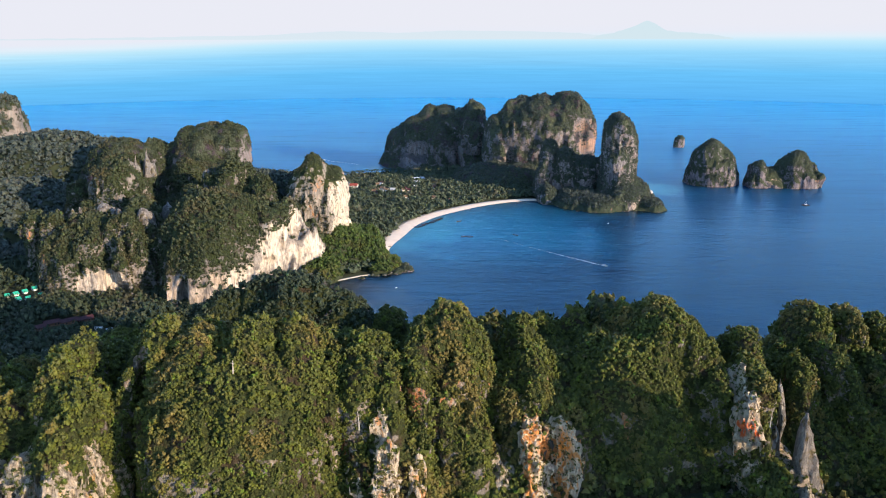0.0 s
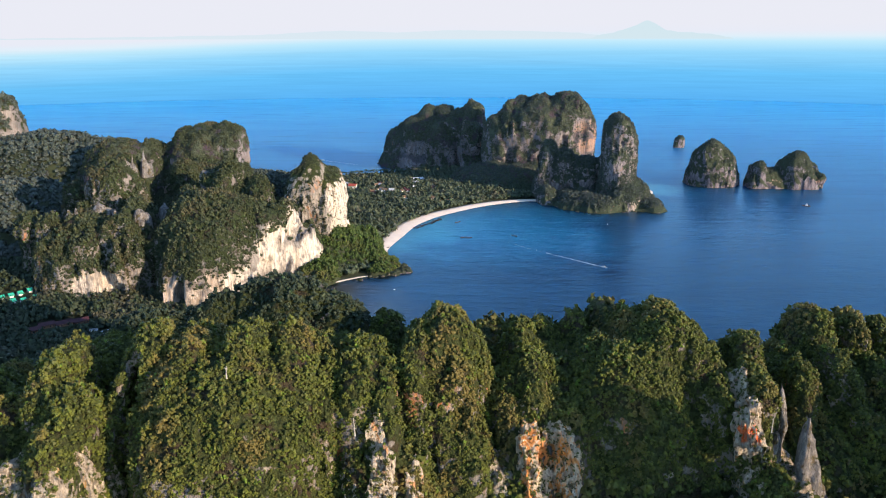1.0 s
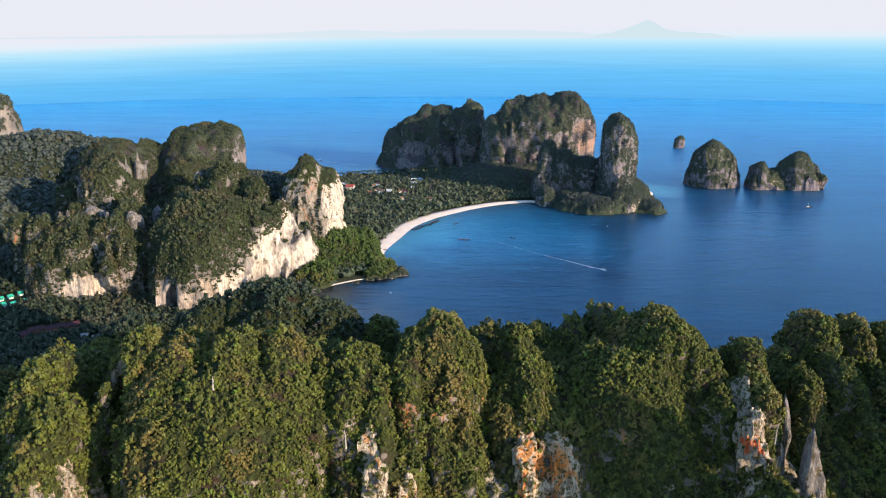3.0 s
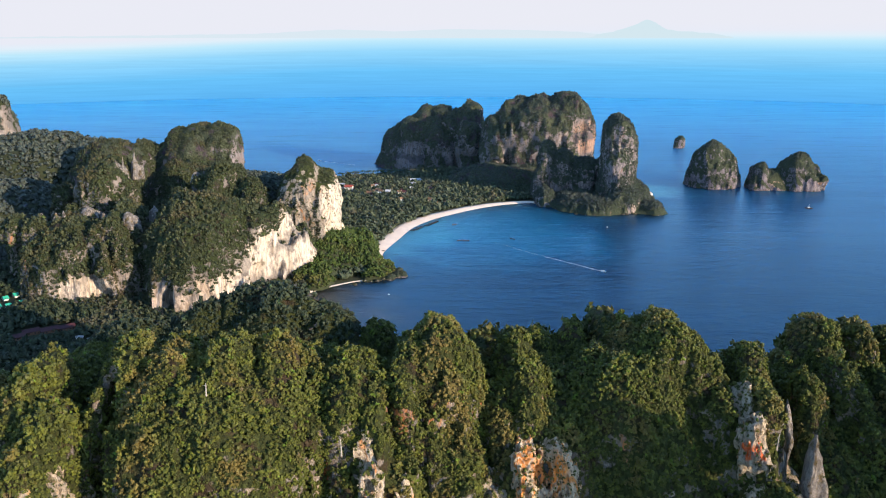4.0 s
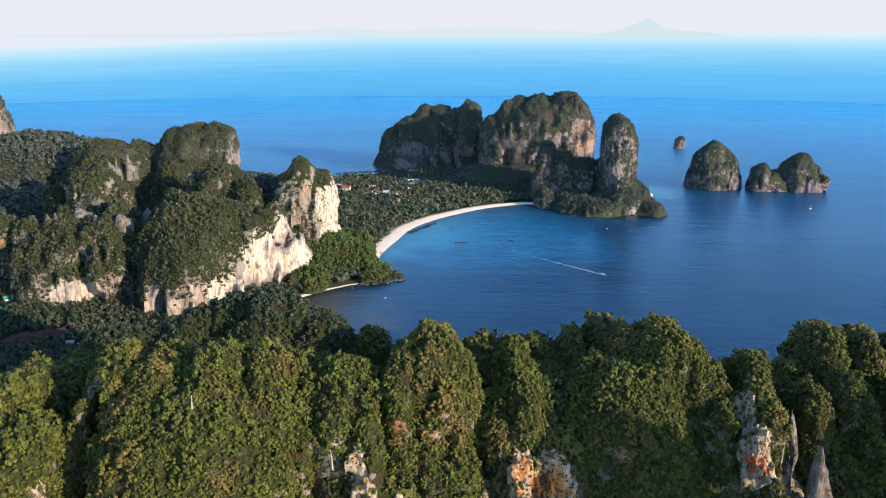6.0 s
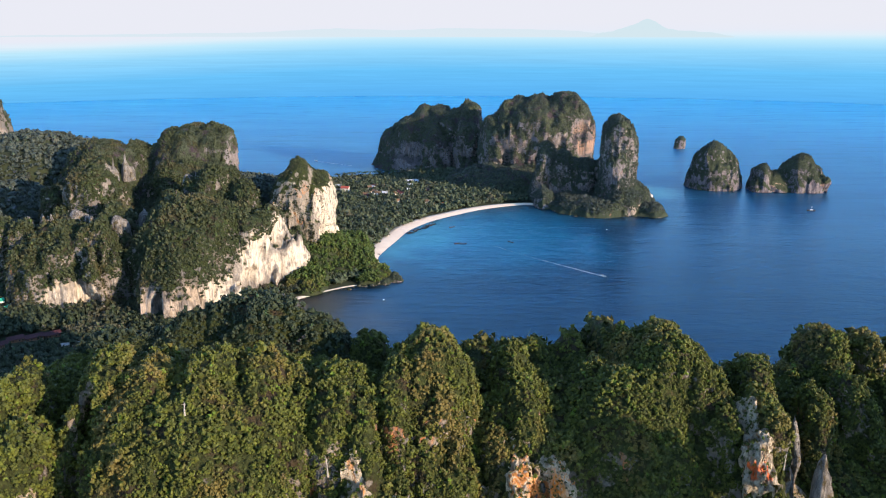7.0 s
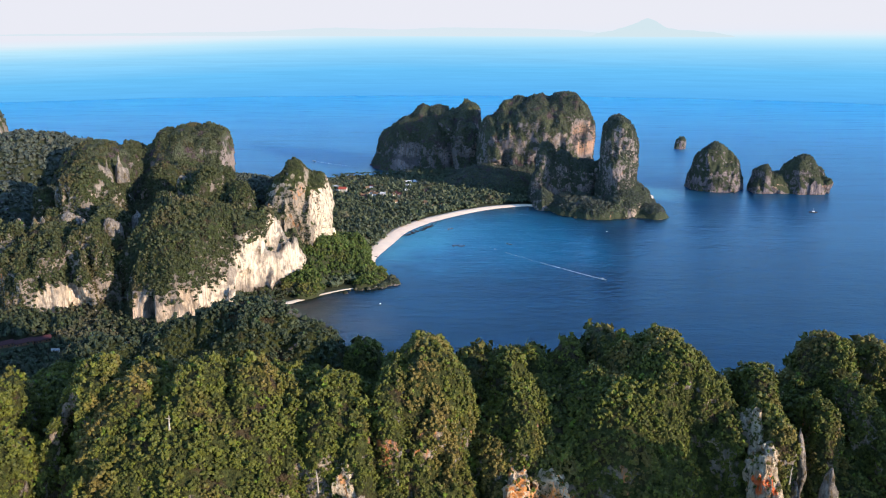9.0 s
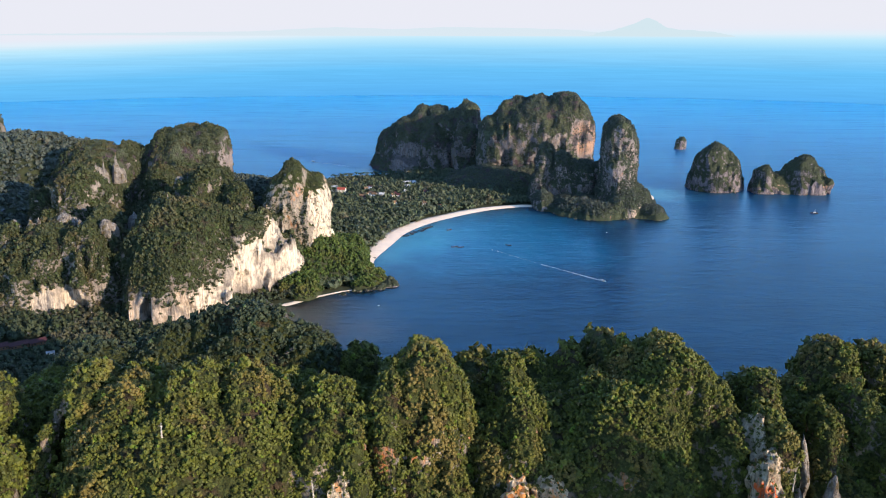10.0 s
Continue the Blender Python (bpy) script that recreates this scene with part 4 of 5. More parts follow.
hill("domed_islet", "dome-shaped limestone islet standing in the sea", "island", [
    (612, 1874, 54, 48, 101, 0, 2.5, 0.06), (636, 1872, 48, 46, 82, 0, 2.6, 0.06)], 3.2, rock_islet, leaf_far, CROWNS_FAR, 0.085, (0.8, 2.1), 11, 1.0, -0.2, 9, bare_islet, group="islets")
hill("saddle_islet", "saddle-shaped limestone islet standing in the sea", "island", [
    (712, 1838, 19, 30, 57, 0, 2.2, 0.05), (755, 1840, 56, 34, 36, 0, 3, 0.05), (800, 1838, 46, 44, 79, 0, 2.4, 0.05), (818, 1832, 35, 40, 62, 0, 2.8, 0.05)],
    3.2, rock_islet, leaf_far, CROWNS_FAR, 0.085, (0.8, 2.1), 12, 1.0, -0.2, 9, bare_islet, group="islets")
hill("far_islet", "small limestone stack far out at sea", "island", [
    (731, 2515, 16, 15, 33, 0, 4, 0.05)], 3.0, rock_islet, leaf_far, CROWNS_FAR, 0.05, (1.2, 2.0), 13, 0.5, 0.75, 8, group="islets")

# ---- beach and lowland woods ----
def spline(points, n):
    """Catmull-Rom through the points, n steps a piece."""
    P = [np.array(p, float) for p in points]
    P = [2 * P[0] - P[1]] + P + [2 * P[-1] - P[-2]]
    out = []
    for i in range(1, len(P) - 2):
        for k in range(n):
            t = k / n
            out.append(0.5 * (2 * P[i] + (P[i + 1] - P[i - 1]) * t + (2 * P[i - 1] - 5 * P[i] + 4 * P[i + 1] - P[i + 2]) * t ** 2
                              + (3 * P[i] - P[i - 1] - 3 * P[i + 1] + P[i + 2]) * t ** 3))
    out.append(P[-2])
    return np.array(out)


def beach(name, label, points, widths, rise):
    line = spline(points, 12)
    w = np.interp(np.linspace(0, 1, len(line)), np.linspace(0, 1, len(widths)), widths)
    tan = np.gradient(line, axis=0)
    tan /= np.linalg.norm(tan, axis=1)[:, None]
    nor = np.stack([-tan[:, 1], tan[:, 0]], 1)
    cross = [-0.30, -0.12, 0.0, 0.2, 0.45, 0.7, 1.0, 1.15]
    high = [-1.6, -0.35, 0.10, 0.45 * rise, 0.75 * rise, rise, 1.15 * rise, -1.0]
    V = []
    for i, p in enumerate(line):
        for c, z in zip(cross, high):
            q = p + nor[i] * c * w[i]
            V.append((q[0], q[1], z + 0.12 * float(vnoise(q[0:1], q[1:2], q[0:1] * 0, 9, 2)[0]) * (c > 0.1)))
    k = len(cross)
    F = [(i * k + j, (i + 1) * k + j, (i + 1) * k + j + 1, i * k + j + 1) for i in range(len(line) - 1) for j in range(k - 1)]
    return tagged(add_mesh(name, V, F, sand_mat, smooth=True), label, "beach", kind="structure")


beach("beach", "long curved beach of pale sand along the bay", COAST[5:16], [3, 15, 25, 28, 28, 26, 23, 20, 15, 8, 2.5], 2.4)
beach("cove_beach", "small sandy cove below the white cliffs", [(-212, 985), (-190, 1040), (-160, 1078), (-120, 1113), (-96, 1126)], [10, 14, 5, 2.5, 0.6], 0.8)
beach("back_beach", "short strip of pale sand behind the tower", [(454, 1742), (462, 1775), (460, 1812)], [2, 7, 2], 1.2)


def lowland(name, label, box, pitch, size, lift, templates, leaf, seed, clear=14):
    rng = np.random.default_rng(seed)
    x, y = np.meshgrid(np.arange(box[0], box[1], pitch), np.arange(box[2], box[3], pitch))
    x = x.ravel() + rng.uniform(-0.5, 0.5, x.size) * pitch
    y = y.ravel() + rng.uniform(-0.5, 0.5, y.size) * pitch
    s = inside(x, y, COAST)
    strip = np.minimum.reduce([np.hypot(x - bx, y - by) for bx, by in spline(COAST[6:15], 6)])
    ok = (s > clear) & (strip > 23 + 5 * vnoise(x, y, x * 0, 14, 8)) & (vnoise(x, y, x * 0, 18, 31) > -0.72)
    for bx, by, br in CLEARINGS:
        ok &= np.hypot(x - bx, y - by) > br
    x, y = x[ok], y[ok]
    r = rng.uniform(*size, len(x)) * (1 + 0.3 * vnoise(x, y, x * 0, 30, 17))
    z = land_height(x, y) + lift * rng.uniform(0.6, 1.25, len(x))
    P = np.stack([x, y, z - 1], 1)
    V, T = plant(P, r * 1.08, templates, rng)
    tagged(add_mesh(name, V, T, leaf), label, "forest", kind="stuff")


# bungalows among the trees: x, y, turn and length
hut_rng = random.Random(12)
HUTS = [(hut_rng.uniform(-150, 40), hut_rng.uniform(1650, 1830), hut_rng.uniform(-40, 60), hut_rng.uniform(8, 14)) for _ in range(22)]
# open ground kept for buildings: x, y, radius
CLEARINGS = [(-198, 1766, 32), (-56, 1868, 24), (6, 1642, 14), (-24, 1632, 9), (-523, 969, 24), (-440, 872, 24), (-420, 892, 22), (-378, 868, 14), (-345, 856, 16), (-318, 842, 14)]
CLEARINGS += [(x, y - 9, 9) for x, y, turn, w in HUTS]
lowland("isthmus_forest", "dark green palms and broadleaf trees on the flat isthmus", (-340, 470, 1120, 2160), 6.4, (2.2, 6.6), 8,
        CROWNS_MID, leaf_isthmus, 41)
lowland("valley_forest", "shaded dark green forest on the valley floor", (-760, -60, 600, 1110), 6.4, (2.8, 4.8), 8, CROWNS_MID, leaf_shaded, 42)
lowland("slope_forest", "dark green forest on the inland slopes", (-1000, -480, 1100, 1420), 8, (3.4, 5.4), 8, CROWNS_FAR, leaf_far, 43)
lowland("front_forest", "green forest at the foot of the ridge", (-420, 480, 420, 570), 8.5, (3.0, 5.2), 8, CROWNS_NEAR, leaf_near, 44)

# ---- emergent trees and dead trunks on the ridge ----
bark = plain("grey bark", (0.16, 0.13, 0.10), 0.9, 0.4, 0.8)
dead_wood = plain("bleached dead wood", (0.42, 0.38, 0.33), 0.9, 0.3, 0.9)


def stem(height, radius, lean, seed, steps=6, sides=6):
    """A tapered, slightly bent trunk as a bmesh."""
    rng = random.Random(seed)
    bm = bmesh.new()
    rings = []
    a = rng.uniform(0, 6.28)
    for i in range(steps + 1):
        t = i / steps
        cx, cy = lean * t * t * math.cos(a), lean * t * t * math.sin(a)
        r = radius * (1 - 0.7 * t)
        rings.append([bm.verts.new((cx + r * math.cos(j * 2 * math.pi / sides), cy + r * math.sin(j * 2 * math.pi / sides), t * height))
                      for j in range(sides)])
    for lo, hi in zip(rings, rings[1:]):
        for j in range(sides):
            bm.faces.new((lo[j], lo[(j + 1) % sides], hi[(j + 1) % sides], hi[j]))
    bm.faces.new(rings[-1])
    return bm, (lean * math.cos(a), lean * math.sin(a), height)


def tree_kind(seed):
    rng = np.random.default_rng(900 + seed)
    ob = thing("tree", "broad green jungle tree standing on the ridge", "tree", "trees on the ridge")
    bm, top = stem(4.5, 0.35, 0.6, seed)
    part("trunk", bm, bark, ob)
    n = 5
    P = np.array([(top[0] + rng.uniform(-1.5, 1.5), top[1] + rng.uniform(-1.5, 1.5), 4.2 + rng.uniform(-0.4, 1.6)) for _ in range(n)])
    V, T = plant(P, rng.uniform(1.3, 2.2, n), CROWNS_NEAR, rng)
    add_mesh("crown", V, T, leaf_near, ob)
    return ob


kinds = [tree_kind(k) for k in range(5)]
tree_rng = random.Random(5)
spots = [q for q in RIDGE_TOPS if -330 < q[0] < 430]
tree_rng.shuffle(spots)
for i, (x, y, z) in enumerate(spots[:190]):
    m = Matrix.Translation((x, y, z - 1.2)) @ pose(0, 0, 0, 0, 0, tree_rng.uniform(0, 360))
    ob = kinds[i % 5] if i < 5 else copy_thing(kinds[i % 5], m)
    s = tree_rng.uniform(0.7, 1.15)
    ob.matrix_basis = m @ Matrix.Diagonal((s, s, s * tree_rng.uniform(0.9, 1.2), 1))

for k, (x, y, z, h) in enumerate([(-54, 477, 86, 13), (-128, 462, 132, 8), (228, 520, 66, 12)]):
    ob = thing("dead_tree", "bare bleached dead trunk on the ridge face", "tree", "dead trunks", at=(x, y, z))
    bm, top = stem(h, 0.55, 0.7, 50 + k)
    trunk = part("trunk", bm, dead_wood, ob)
    for j in range(3):
        bm, _ = stem(h * 0.22, 0.16, 0.6, 70 + 5 * k + j, 4, 5)
        bmesh.ops.transform(bm, matrix=Matrix.Translation((0.1, 0, h * (0.5 + 0.14 * j))) @ pose(0, 0, 0, 50, 0, 120 * j + 40 * k), verts=bm.verts[:])
        part("branch", bm, dead_wood, trunk)

# ---- palms on the back shore ----
palm_leaf = leaf_material("palm fronds", (0.012, 0.026, 0.010), (0.024, 0.042, 0.015), (0.045, 0.065, 0.02), (0.06, 0.055, 0.03))


def palm(seed):
    rng = random.Random(seed)
    ob = thing("palm_tree", "tall coconut palm with drooping fronds", "palm", "palms on the back shore")
    bm, top = stem(rng.uniform(12, 16), 0.28, rng.uniform(0.5, 2.2), seed, 8)
    part("trunk", bm, bark, ob)
    for j in range(11):
        bm = bmesh.new()
        a = j * 2 * math.pi / 11 + rng.uniform(-0.2, 0.2)
        rise = rng.uniform(0.1, 0.9)
        c, s = math.cos(a), math.sin(a)
        prev = None
        for i in range(6):
            t = i / 5
            d, w = 4.6 * t, 0.75 * math.sin(math.pi * (0.1 + 0.86 * t))
            z = top[2] + rise * 2.6 * t - 3.6 * t * t
            ring = [bm.verts.new((top[0] + d * c - k * w * s, top[1] + d * s + k * w * c, z - abs(k) * 0.35)) for k in (-1, 0, 1)]
            if prev:
                bm.faces.new((prev[0], prev[1], ring[1], ring[0]))
                bm.faces.new((prev[1], prev[2], ring[2], ring[1]))
            prev = ring
        part("frond", bm, palm_leaf, ob)
    return ob


palms = [palm(s) for s in (3, 4, 5)]
palm_rng = random.Random(8)
for i in range(26):
    x = -232 + 6.2 * i + palm_rng.uniform(-3, 3)
    y = float(np.interp(x, [-330, -200, -100, -60], [1880, 1955, 1990, 2040])) + palm_rng.uniform(-22, 4)
    z = float(land_height(np.array([x]), np.array([y]))[0])
    m = Matrix.Translation((x, y, z - 0.3)) @ pose(0, 0, 0, 0, 0, palm_rng.uniform(0, 360))
    ob = palms[i] if i < 3 else copy_thing(palms[i % 3], m)
    ob.matrix_basis = m @ Matrix.Diagonal((1.3, 1.3, 1.35, 1))

# ---- houses ----
white_wall = plain("white plaster", (0.72, 0.69, 0.64), 0.8, 0.2, 0.4)
red_roof = plain("faded red roof sheets", (0.42, 0.09, 0.055), 0.6, 0.35, 0.5)
maroon_roof = plain("maroon roof tiles", (0.060, 0.019, 0.022), 0.6, 0.4, 0.5)
green_roof = plain("turquoise green roof sheets", (0.03, 0.42, 0.27), 0.5, 0.25, 0.5)
grey_roof = plain("pale grey metal roof", (0.50, 0.53, 0.56), 0.45, 0.25, 0.5)
thatch = plain("brown thatch", (0.24, 0.15, 0.09), 0.95, 0.4, 0.6)
dark_pane = plain("dark window glass", (0.03, 0.04, 0.05), 0.15, 0.2, 0.5)
door_wood = plain("brown door wood", (0.16, 0.09, 0.05), 0.7, 0.3, 1.0)


def box(x0, y0, z0, x1, y1, z1):
    bm = bmesh.new()
    bmesh.ops.create_cube(bm, size=1)
    bmesh.ops.transform(bm, matrix=Matrix.Translation(((x0 + x1) / 2, (y0 + y1) / 2, (z0 + z1) / 2)) @ Matrix.Diagonal((x1 - x0, y1 - y0, z1 - z0, 1)), verts=bm.verts[:])
    return bm


def gable(w, d, z, rise, over, thick=0.25):
    """A pitched roof with overhanging eaves; the ridge runs along x."""
    bm = bmesh.new()
    x, y = w / 2 + over, d / 2 + over
    drop = rise * over / (d / 2)
    out = [(-y, z - drop), (0, z + rise), (y, z - drop), (y, z - drop - thick), (0, z + rise - thick), (-y, z - drop - thick)]
    a = [bm.verts.new((-x, q[0], q[1])) for q in out]
    b = [bm.verts.new((x, q[0], q[1])) for q in out]
    for i in range(6):
        j = (i + 1) % 6
        bm.faces.new((a[i], a[j], b[j], b[i]))
    for e in (a, b):
        bm.faces.new((e[0], e[1], e[4], e[5]))
        bm.faces.new((e[1], e[2], e[3], e[4]))
    bmesh.ops.recalc_face_normals(bm, faces=bm.faces[:])
    return bm


def house(label, category, group, at, turn, w, d, h, rise, wall_mat, roof_mat, storeys=1):
    ob = thing("house", label, category, group)
    bm = box(-w / 2, -d / 2, -1.5, w / 2, d / 2, h)
    a = [bm.verts.new((sx * w / 2, 0, h + rise * 0.96)) for sx in (-1, 1)]
    for v, sx in zip(a, (-1, 1)):
        e = [q for q in bm.verts if abs(q.co.x - sx * w / 2) < 1e-4 and abs(q.co.z - h) < 1e-4]
        bm.faces.new((e[0], e[1], v))
    part("wall", bm, wall_mat, ob)
    part("roof", gable(w, d, h, rise, 0.9), roof_mat, ob)
    n = max(2, int(w / 3.2))
    for s in range(storeys):
        for i in range(n):
            x = -w / 2 + (i + 0.5) * w / n
            z = 0.9 + s * h / storeys
            if s == 0 and i == n // 2:
                part("door", box(x - 0.55, -d / 2 - 0.06, 0, x + 0.55, -d / 2 + 0.05, 2.1), door_wood, ob)
            else:
                part("window", box(x - 0.7, -d / 2 - 0.05, z, x + 0.7, -d / 2 + 0.05, z + 1.3), dark_pane, ob)
    z = float(land_height(np.array([at[0]]), np.array([at[1]]))[0]) if len(at) == 2 else at[2]
    ob.matrix_basis = Matrix.Translation((at[0], at[1], z)) @ pose(0, 0, 0, 0, 0, turn)
    return ob


house("large white house with a red and grey roof", "house", "resort houses", (-198, 1795), -12, 17, 11, 7, 3.6, white_wall, red_roof, 2)
house("white annex with a pale metal roof", "house", "resort houses", (-214, 1806), -12, 14, 12, 9, 3, white_wall, grey_roof, 2)
house("long pale grey metal-roofed hall", "hall", "resort houses", (-56, 1885), 20, 30, 16, 6, 3.4, white_wall, grey_roof)
for i, (x, y, turn, mat, w) in enumerate([(10, 1652, 35, red_roof, 9), (-4, 1642, 38, red_roof, 7), (-22, 1640, 40, thatch, 9), (24, 1668, 25, thatch, 10),
                                          (-48, 1612, 50, thatch, 8), (38, 1676, 20, grey_roof, 9), (-75, 1585, 55, thatch, 7)]):
    house("small beachside hut with a pitched roof" if mat is not red_roof else "small beachside hut with a red roof", "hut", "beach huts",
          (x, y), turn, w, w * 0.75, 2.8, 2.0, door_wood if mat is thatch else white_wall, mat)
for i, (x, y, turn, w) in enumerate(HUTS):
    house("bungalow roof showing between the trees", "bungalow", "village bungalows", (x, y), turn, 0.8 * w, 6, 7.5, 2.6,
          white_wall, (grey_roof, thatch, maroon_roof, thatch)[i % 4], 2)
GREEN = [(-541, 964), (-534, 972), (-527, 981), (-521, 994), (-520, 950), (-509, 953), (-500, 966)]
for i, (x, y) in enumerate(GREEN):
    house("bungalow with a turquoise green roof on the slope", "bungalow", "green bungalows", (x, y, 20), 50, 5.0, 6.6, 1.6, 2.4, white_wall, green_roof)
for i, (x, y, w) in enumerate([(-447, 880, 20), (-432, 890, 22), (-418, 902, 20), (-452, 862, 16)]):
    house("long house with a maroon roof in the shaded valley", "house", "valley houses", (x, y), 40, w * 0.8, 8, 4, 2.6, door_wood, maroon_roof)
for i, (x, y, w) in enumerate([(-392, 876, 7), (-378, 872, 6), (-366, 868, 9), (-350, 866, 6), (-340, 858, 8), (-325, 852, 7), (-318, 842, 6), (-300, 850, 6)]):
    house("low shed with a pale metal roof in the valley", "shed", "valley sheds", (x, y), 20 + 25 * (i % 3), w, 5, 3, 1.2, white_wall, grey_roof)

# ---- boats ----
hull_dark = plain("dark varnished hull", (0.06, 0.045, 0.035), 0.5, 0.4, 1.0)
hull_white = plain("white hull paint", (0.75, 0.75, 0.74), 0.35, 0.1, 1.0)
canvas_blue = plain("faded blue canopy cloth", (0.08, 0.14, 0.26), 0.8, 0.3, 1.0)


def hull(length, beam, depth, bow, steps=10):
    """An open boat: tapered to the bow, which sweeps up."""
    bm = bmesh.new()
    rows = []
    for i in range(steps + 1):
        t = i / steps
        w = beam / 2 * (0.62 + 0.38 * math.sin(math.pi * min(1, t * 1.4 + 0.1) / 1)) * (1 - max(0, t - 0.45) ** 2 / 0.31)
        w = max(w, 0.04)
        up = bow * max(0, t - 0.55) ** 2 * 5
        x = (t - 0.5) * length
        rows.append([bm.verts.new(p) for p in ((x, -w, depth + up), (x, -w * 0.75, up * 0.8 - 0.1), (x, 0, up * 0.8 - 0.3),
                                               (x, w * 0.75, up * 0.8 - 0.1), (x, w, depth + up), (x, w * 0.85, depth + up - 0.05),
                                               (x, 0, 0.25 + up), (x, -w * 0.85, depth + up - 0.05))])
    for a, b in zip(rows, rows[1:]):
        for j in range(8):
            bm.faces.new((a[j], a[(j + 1) % 8], b[(j + 1) % 8], b[j]))
    bm.faces.new(rows[0])
    bm.faces.new(rows[-1])
    bmesh.ops.recalc_face_normals(bm, faces=bm.faces[:])
    return bm


def longtail():
    ob = thing("longtail_boat", "dark wooden longtail boat with a canopy, afloat", "boat", "longtail boats")
    part("hull", hull(11, 2.1, 0.85, 1.5), hull_dark, ob)
    bm = bmesh.new()
    arc = [(-1.0, 2.2), (-0.5, 2.45), (0, 2.52), (0.5, 2.45), (1.0, 2.2)]
    lo = [[bm.verts.new((x, y, z)) for y, z in arc] for x in (-3.2, 1.6)]
    for j in range(4):
        bm.faces.new((lo[0][j], lo[0][j + 1], lo[1][j + 1], lo[1][j]))
    bmesh.ops.solidify(bm, geom=bm.faces[:], thickness=0.06)
    canopy = part("canopy", bm, canvas_blue, ob)
    for x in (-3.0, 1.4):
        for y in (-0.9, 0.9):
            part("post", box(x - 0.05, y - 0.05, 0.5, x + 0.05, y + 0.05, 2.25), hull_dark, canopy)
    part("engine", box(-5.6, -0.3, 0.8, -4.7, 0.3, 1.4), dark_pane, ob)
    return ob


def motorboat(name, label, length, paint=None, cabin=None):
    ob = thing(name, label, "boat", "motor boats")
    part("hull", hull(length, length * 0.3, length * 0.11, length * 0.05), paint or hull_white, ob)
    deck = part("cabin", box(-length * 0.2, -length * 0.1, length * 0.08, length * 0.12, length * 0.1, length * 0.2), cabin or paint or hull_white, ob)
    part("windscreen", box(length * 0.121, -length * 0.09, length * 0.11, length * 0.14, length * 0.09, length * 0.18), dark_pane, deck)
    part("engine", box(-length * 0.52, -0.4, 0.3, -length * 0.45, 0.4, 1.3), dark_pane, ob)
    return ob


first_boat = longtail()
boat_rng = random.Random(3)
BOATS = [(36, 1352, 15), (46, 1350, -5), (124, 1363, 150), (29, 1470, 30)]
for i in range(11):
    t = i / 10
    BOATS.append((-44 + 40 * t + boat_rng.uniform(-3, 3), 1424 + 72 * t, boat_rng.uniform(-60, 10)))
for i, (x, y, turn) in enumerate(BOATS):
    m = Matrix.Translation((x, y, 0.05)) @ pose(0, 0, 0, 0, 0, turn)
    ob = first_boat if i == 0 else copy_thing(first_boat, m)
    ob.matrix_basis = m
tour = motorboat("tour_boat", "dark-hulled tour boat with a white cabin and a mast", 15, hull_dark, hull_white)
part("mast", box(-1.0, -0.12, 2.6, -0.76, 0.12, 9.5), hull_white, tour)
tour.matrix_basis = Matrix.Translation((730, 1612, 0.1)) @ pose(0, 0, 0, 0, 0, 170)
motorboat("speedboat", "white speedboat heading out with a foaming wake", 10).matrix_basis = Matrix.Translation((240, 1167, 0.1)) @ pose(0, 0, 0, 0, 0, -48)
motorboat("ferry", "white ferry leaving a wake behind the isthmus", 14).matrix_basis = Matrix.Translation((-330, 2250, 0.1)) @ pose(0, 0, 0, 0, 0, 143)
motorboat("launch", "small dark launch moored beside the saddle islet", 12, dark_pane).matrix_basis = Matrix.Translation((688, 1806, 0.1)) @ pose(0, 0, 0, 0, 0, 60)


def foam_material():
    k = Mat("white wake foam", 0.7, 0.2)
    k.colour((0.8, 0.84, 0.86))
    f = k.ramp(k.noise(k.pos(), 0.35, 5, 0.7), 0.42, 0.62)
    k.put(k.b.inputs["Alpha"], f)
    return k.m


foam = foam_material()


def wake(label, points, w0, w1):
    line = spline(points, 10)
    tan = np.gradient(line, axis=0)
    tan /= np.linalg.norm(tan, axis=1)[:, None]
    nor = np.stack([-tan[:, 1], tan[:, 0]], 1)
    n = len(line)
    V, F = [], []
    for i in range(n):
        t = i / (n - 1)
        w = w0 + (w1 - w0) * t
        w *= 0.8 + 0.4 * float(vnoise(line[i, :1], line[i, 1:], line[i, :1] * 0, 6, 2)[0])
        for c in (-1, -0.3, 0.3, 1):
            V.append((*(line[i] + nor[i] * c * w), 0.06))
    for i in range(n - 1):
        for j in range(3):
            F.append((i * 4 + j, i * 4 + j + 1, i * 4 + 5 + j, i * 4 + 4 + j))
    tagged(add_mesh("wake", V, F, foam), label, "wake", kind="stuff")


wake("white foaming wake of the speedboat", [(238, 1170), (200, 1212), (155, 1262)], 1.9, 0.6)
wake("thin fading wake line on the bay", [(155, 1262), (125, 1300), (92, 1342)], 0.4, 0.2)
wake("pale wake of the ferry", [(-326, 2246), (-280, 2213), (-225, 2172)], 3.0, 1.2)

buoy_mat = plain("white buoy plastic", (0.8, 0.8, 0.78), 0.5, 0.1, 1.0)
for x, y in [(301, 1452), (-64, 1060)]:
    ob = thing("buoy", "small white mooring buoy afloat", "buoy", "buoys", at=(x, y, 0.1))
    bm = bmesh.new()
    bmesh.ops.create_uvsphere(bm, u_segments=12, v_segments=8, radius=0.9)
    part("float", bm, buoy_mat, ob)
    part("ring", box(-0.12, -0.12, 0.7, 0.12, 0.12, 1.5), hull_dark, ob)

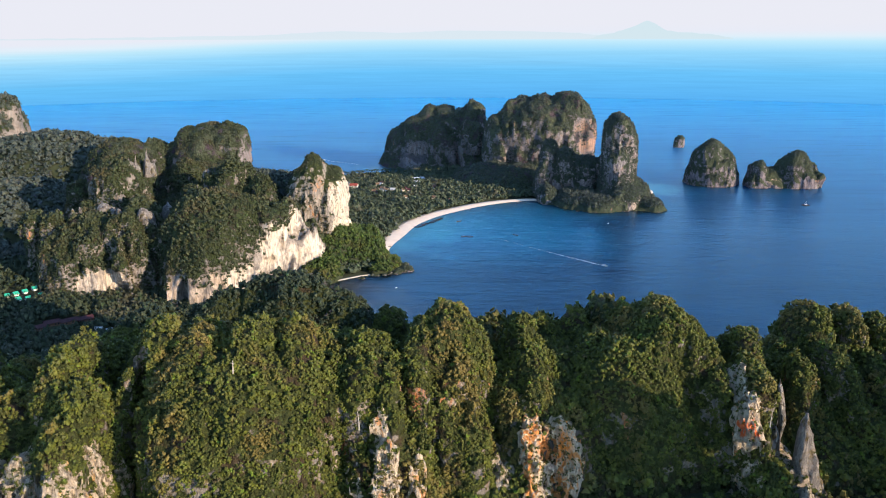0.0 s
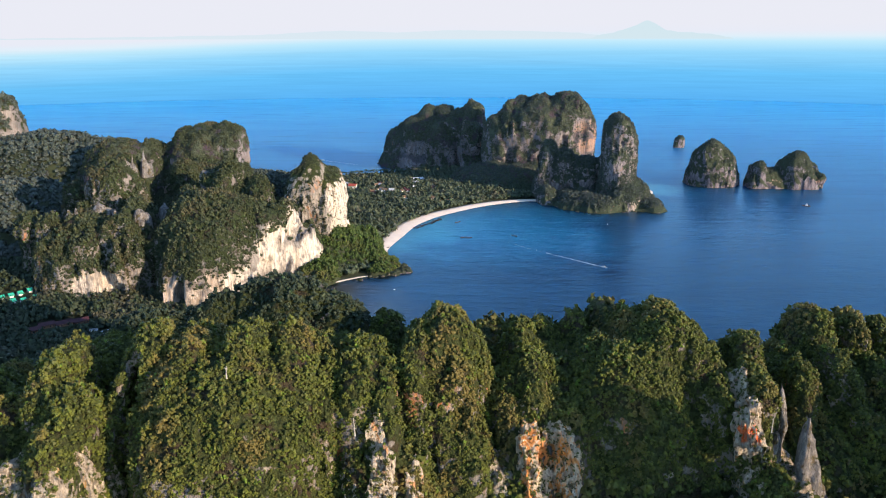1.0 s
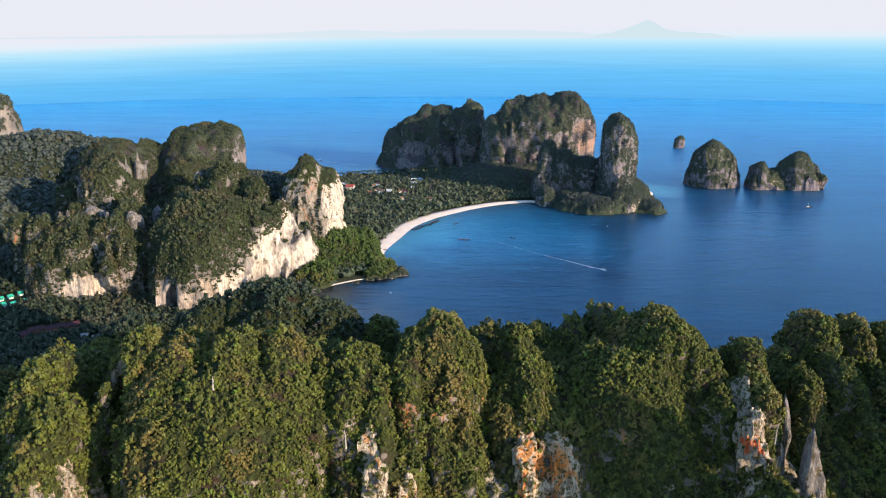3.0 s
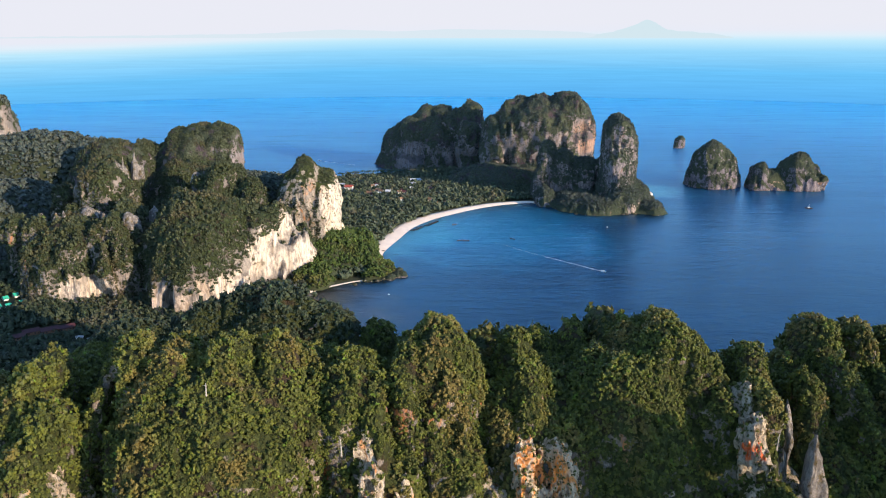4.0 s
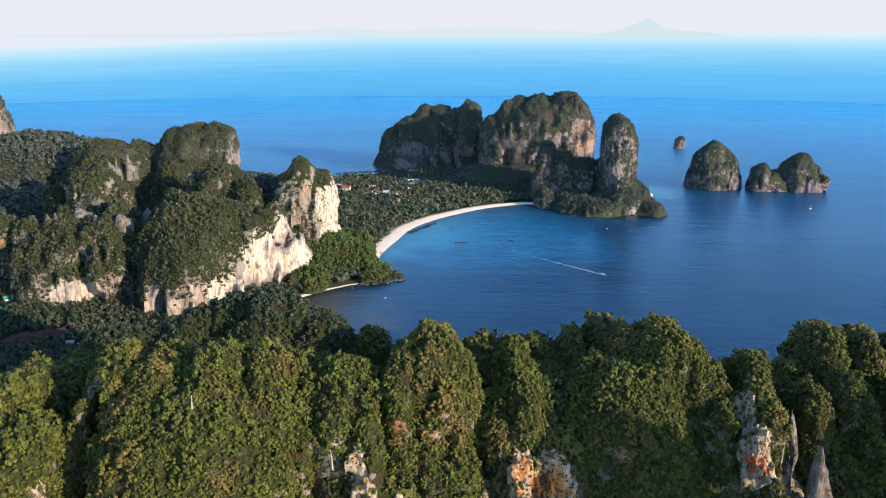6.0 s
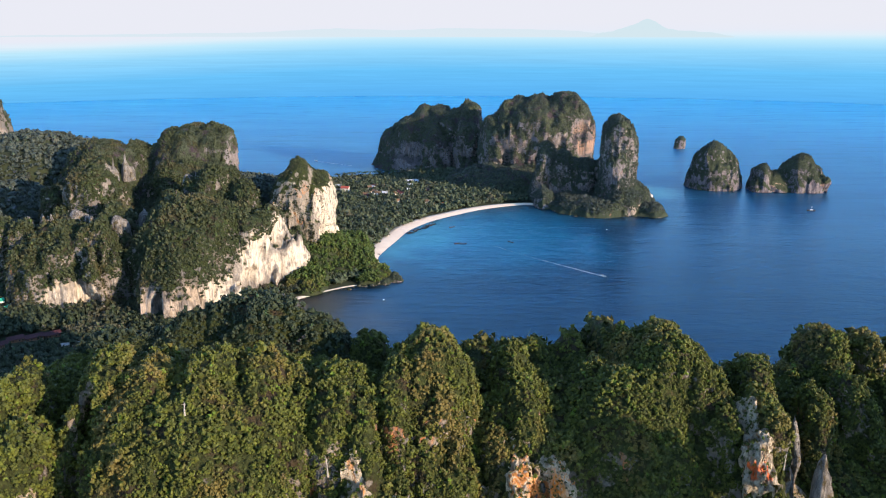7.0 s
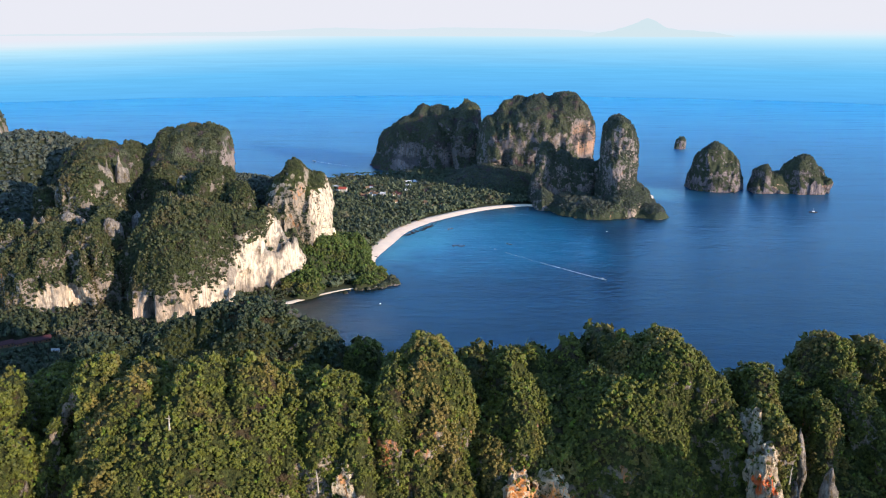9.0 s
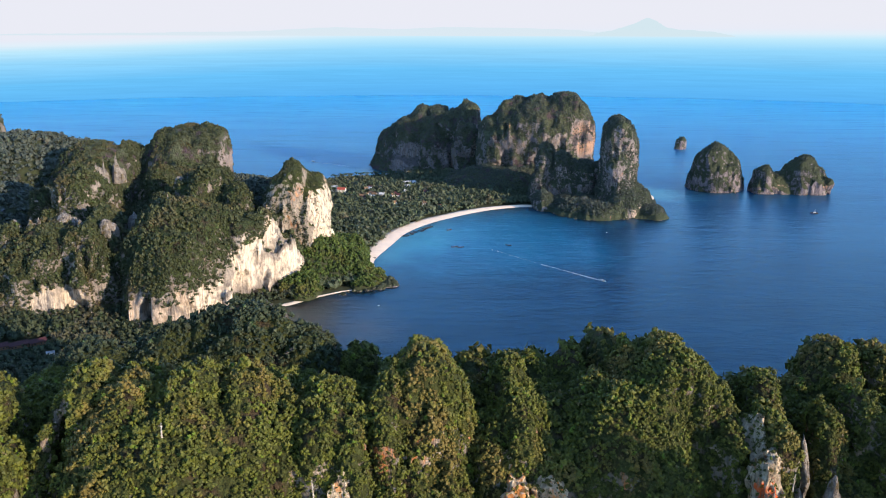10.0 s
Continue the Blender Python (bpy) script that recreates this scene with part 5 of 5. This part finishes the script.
# ---- shore boulders ----
def boulder(seed):
    bm = bmesh.new()
    bmesh.ops.create_icosphere(bm, subdivisions=3, radius=1.0)
    for v in bm.verts:
        p = v.co.copy()
        v.co = p * (1 + 0.35 * noise.noise(p * 1.3 + Vector((seed, 0, 0))) + 0.15 * noise.noise(p * 3.1 + Vector((0, seed, 0))))
        v.co.z *= 0.75
    return tagged(part("boulder", bm, rock_islet), "grey limestone boulder at the waterline", "rock", "shore boulders")


rocks = [boulder(s) for s in (1, 2, 3)]
rock_rng = random.Random(17)
shore = spline([(-168, 1078), (-130, 1104), (-100, 1122), (-62, 1146), (-56, 1158), (-66, 1185)], 12)
for i in range(56):
    p = shore[int(len(shore) * (0.25 + 0.75 * rock_rng.random()) * 0.999)] if i < 42 else (rock_rng.uniform(212, 430), rock_rng.uniform(1560, 1568))
    s = rock_rng.uniform(1.4, 4.2) * (1.7 if p[0] > -80 else 1) if i < 42 else rock_rng.uniform(1.5, 4)
    m = Matrix.Translation((p[0] + rock_rng.uniform(-2, 9), p[1] + rock_rng.uniform(-9, 1), 0.1)) @ pose(0, 0, 0, 0, 0, rock_rng.uniform(0, 360))
    ob = rocks[i] if i < 3 else copy_thing(rocks[i % 3], m)
    ob.matrix_basis = m @ Matrix.Diagonal((s, s * rock_rng.uniform(0.7, 1.2), s * rock_rng.uniform(0.7, 1.2), 1))


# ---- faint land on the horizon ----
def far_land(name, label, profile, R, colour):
    """A far ridge with haze put into its glowing colour: profile rows of degrees from straight ahead and height over
    the sea.
    """
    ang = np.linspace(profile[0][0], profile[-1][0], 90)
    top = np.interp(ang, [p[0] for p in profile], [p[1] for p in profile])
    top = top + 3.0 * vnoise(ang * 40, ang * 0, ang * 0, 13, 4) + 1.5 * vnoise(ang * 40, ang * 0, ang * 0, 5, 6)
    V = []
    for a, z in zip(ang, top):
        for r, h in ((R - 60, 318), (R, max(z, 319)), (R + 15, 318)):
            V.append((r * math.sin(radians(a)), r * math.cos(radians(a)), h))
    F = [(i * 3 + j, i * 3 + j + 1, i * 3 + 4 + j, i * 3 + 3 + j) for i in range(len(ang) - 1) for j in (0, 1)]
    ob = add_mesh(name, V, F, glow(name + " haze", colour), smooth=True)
    tagged(ob, label, "mountains", kind="structure")


# both ridges glow in a flat haze colour instead of being lit
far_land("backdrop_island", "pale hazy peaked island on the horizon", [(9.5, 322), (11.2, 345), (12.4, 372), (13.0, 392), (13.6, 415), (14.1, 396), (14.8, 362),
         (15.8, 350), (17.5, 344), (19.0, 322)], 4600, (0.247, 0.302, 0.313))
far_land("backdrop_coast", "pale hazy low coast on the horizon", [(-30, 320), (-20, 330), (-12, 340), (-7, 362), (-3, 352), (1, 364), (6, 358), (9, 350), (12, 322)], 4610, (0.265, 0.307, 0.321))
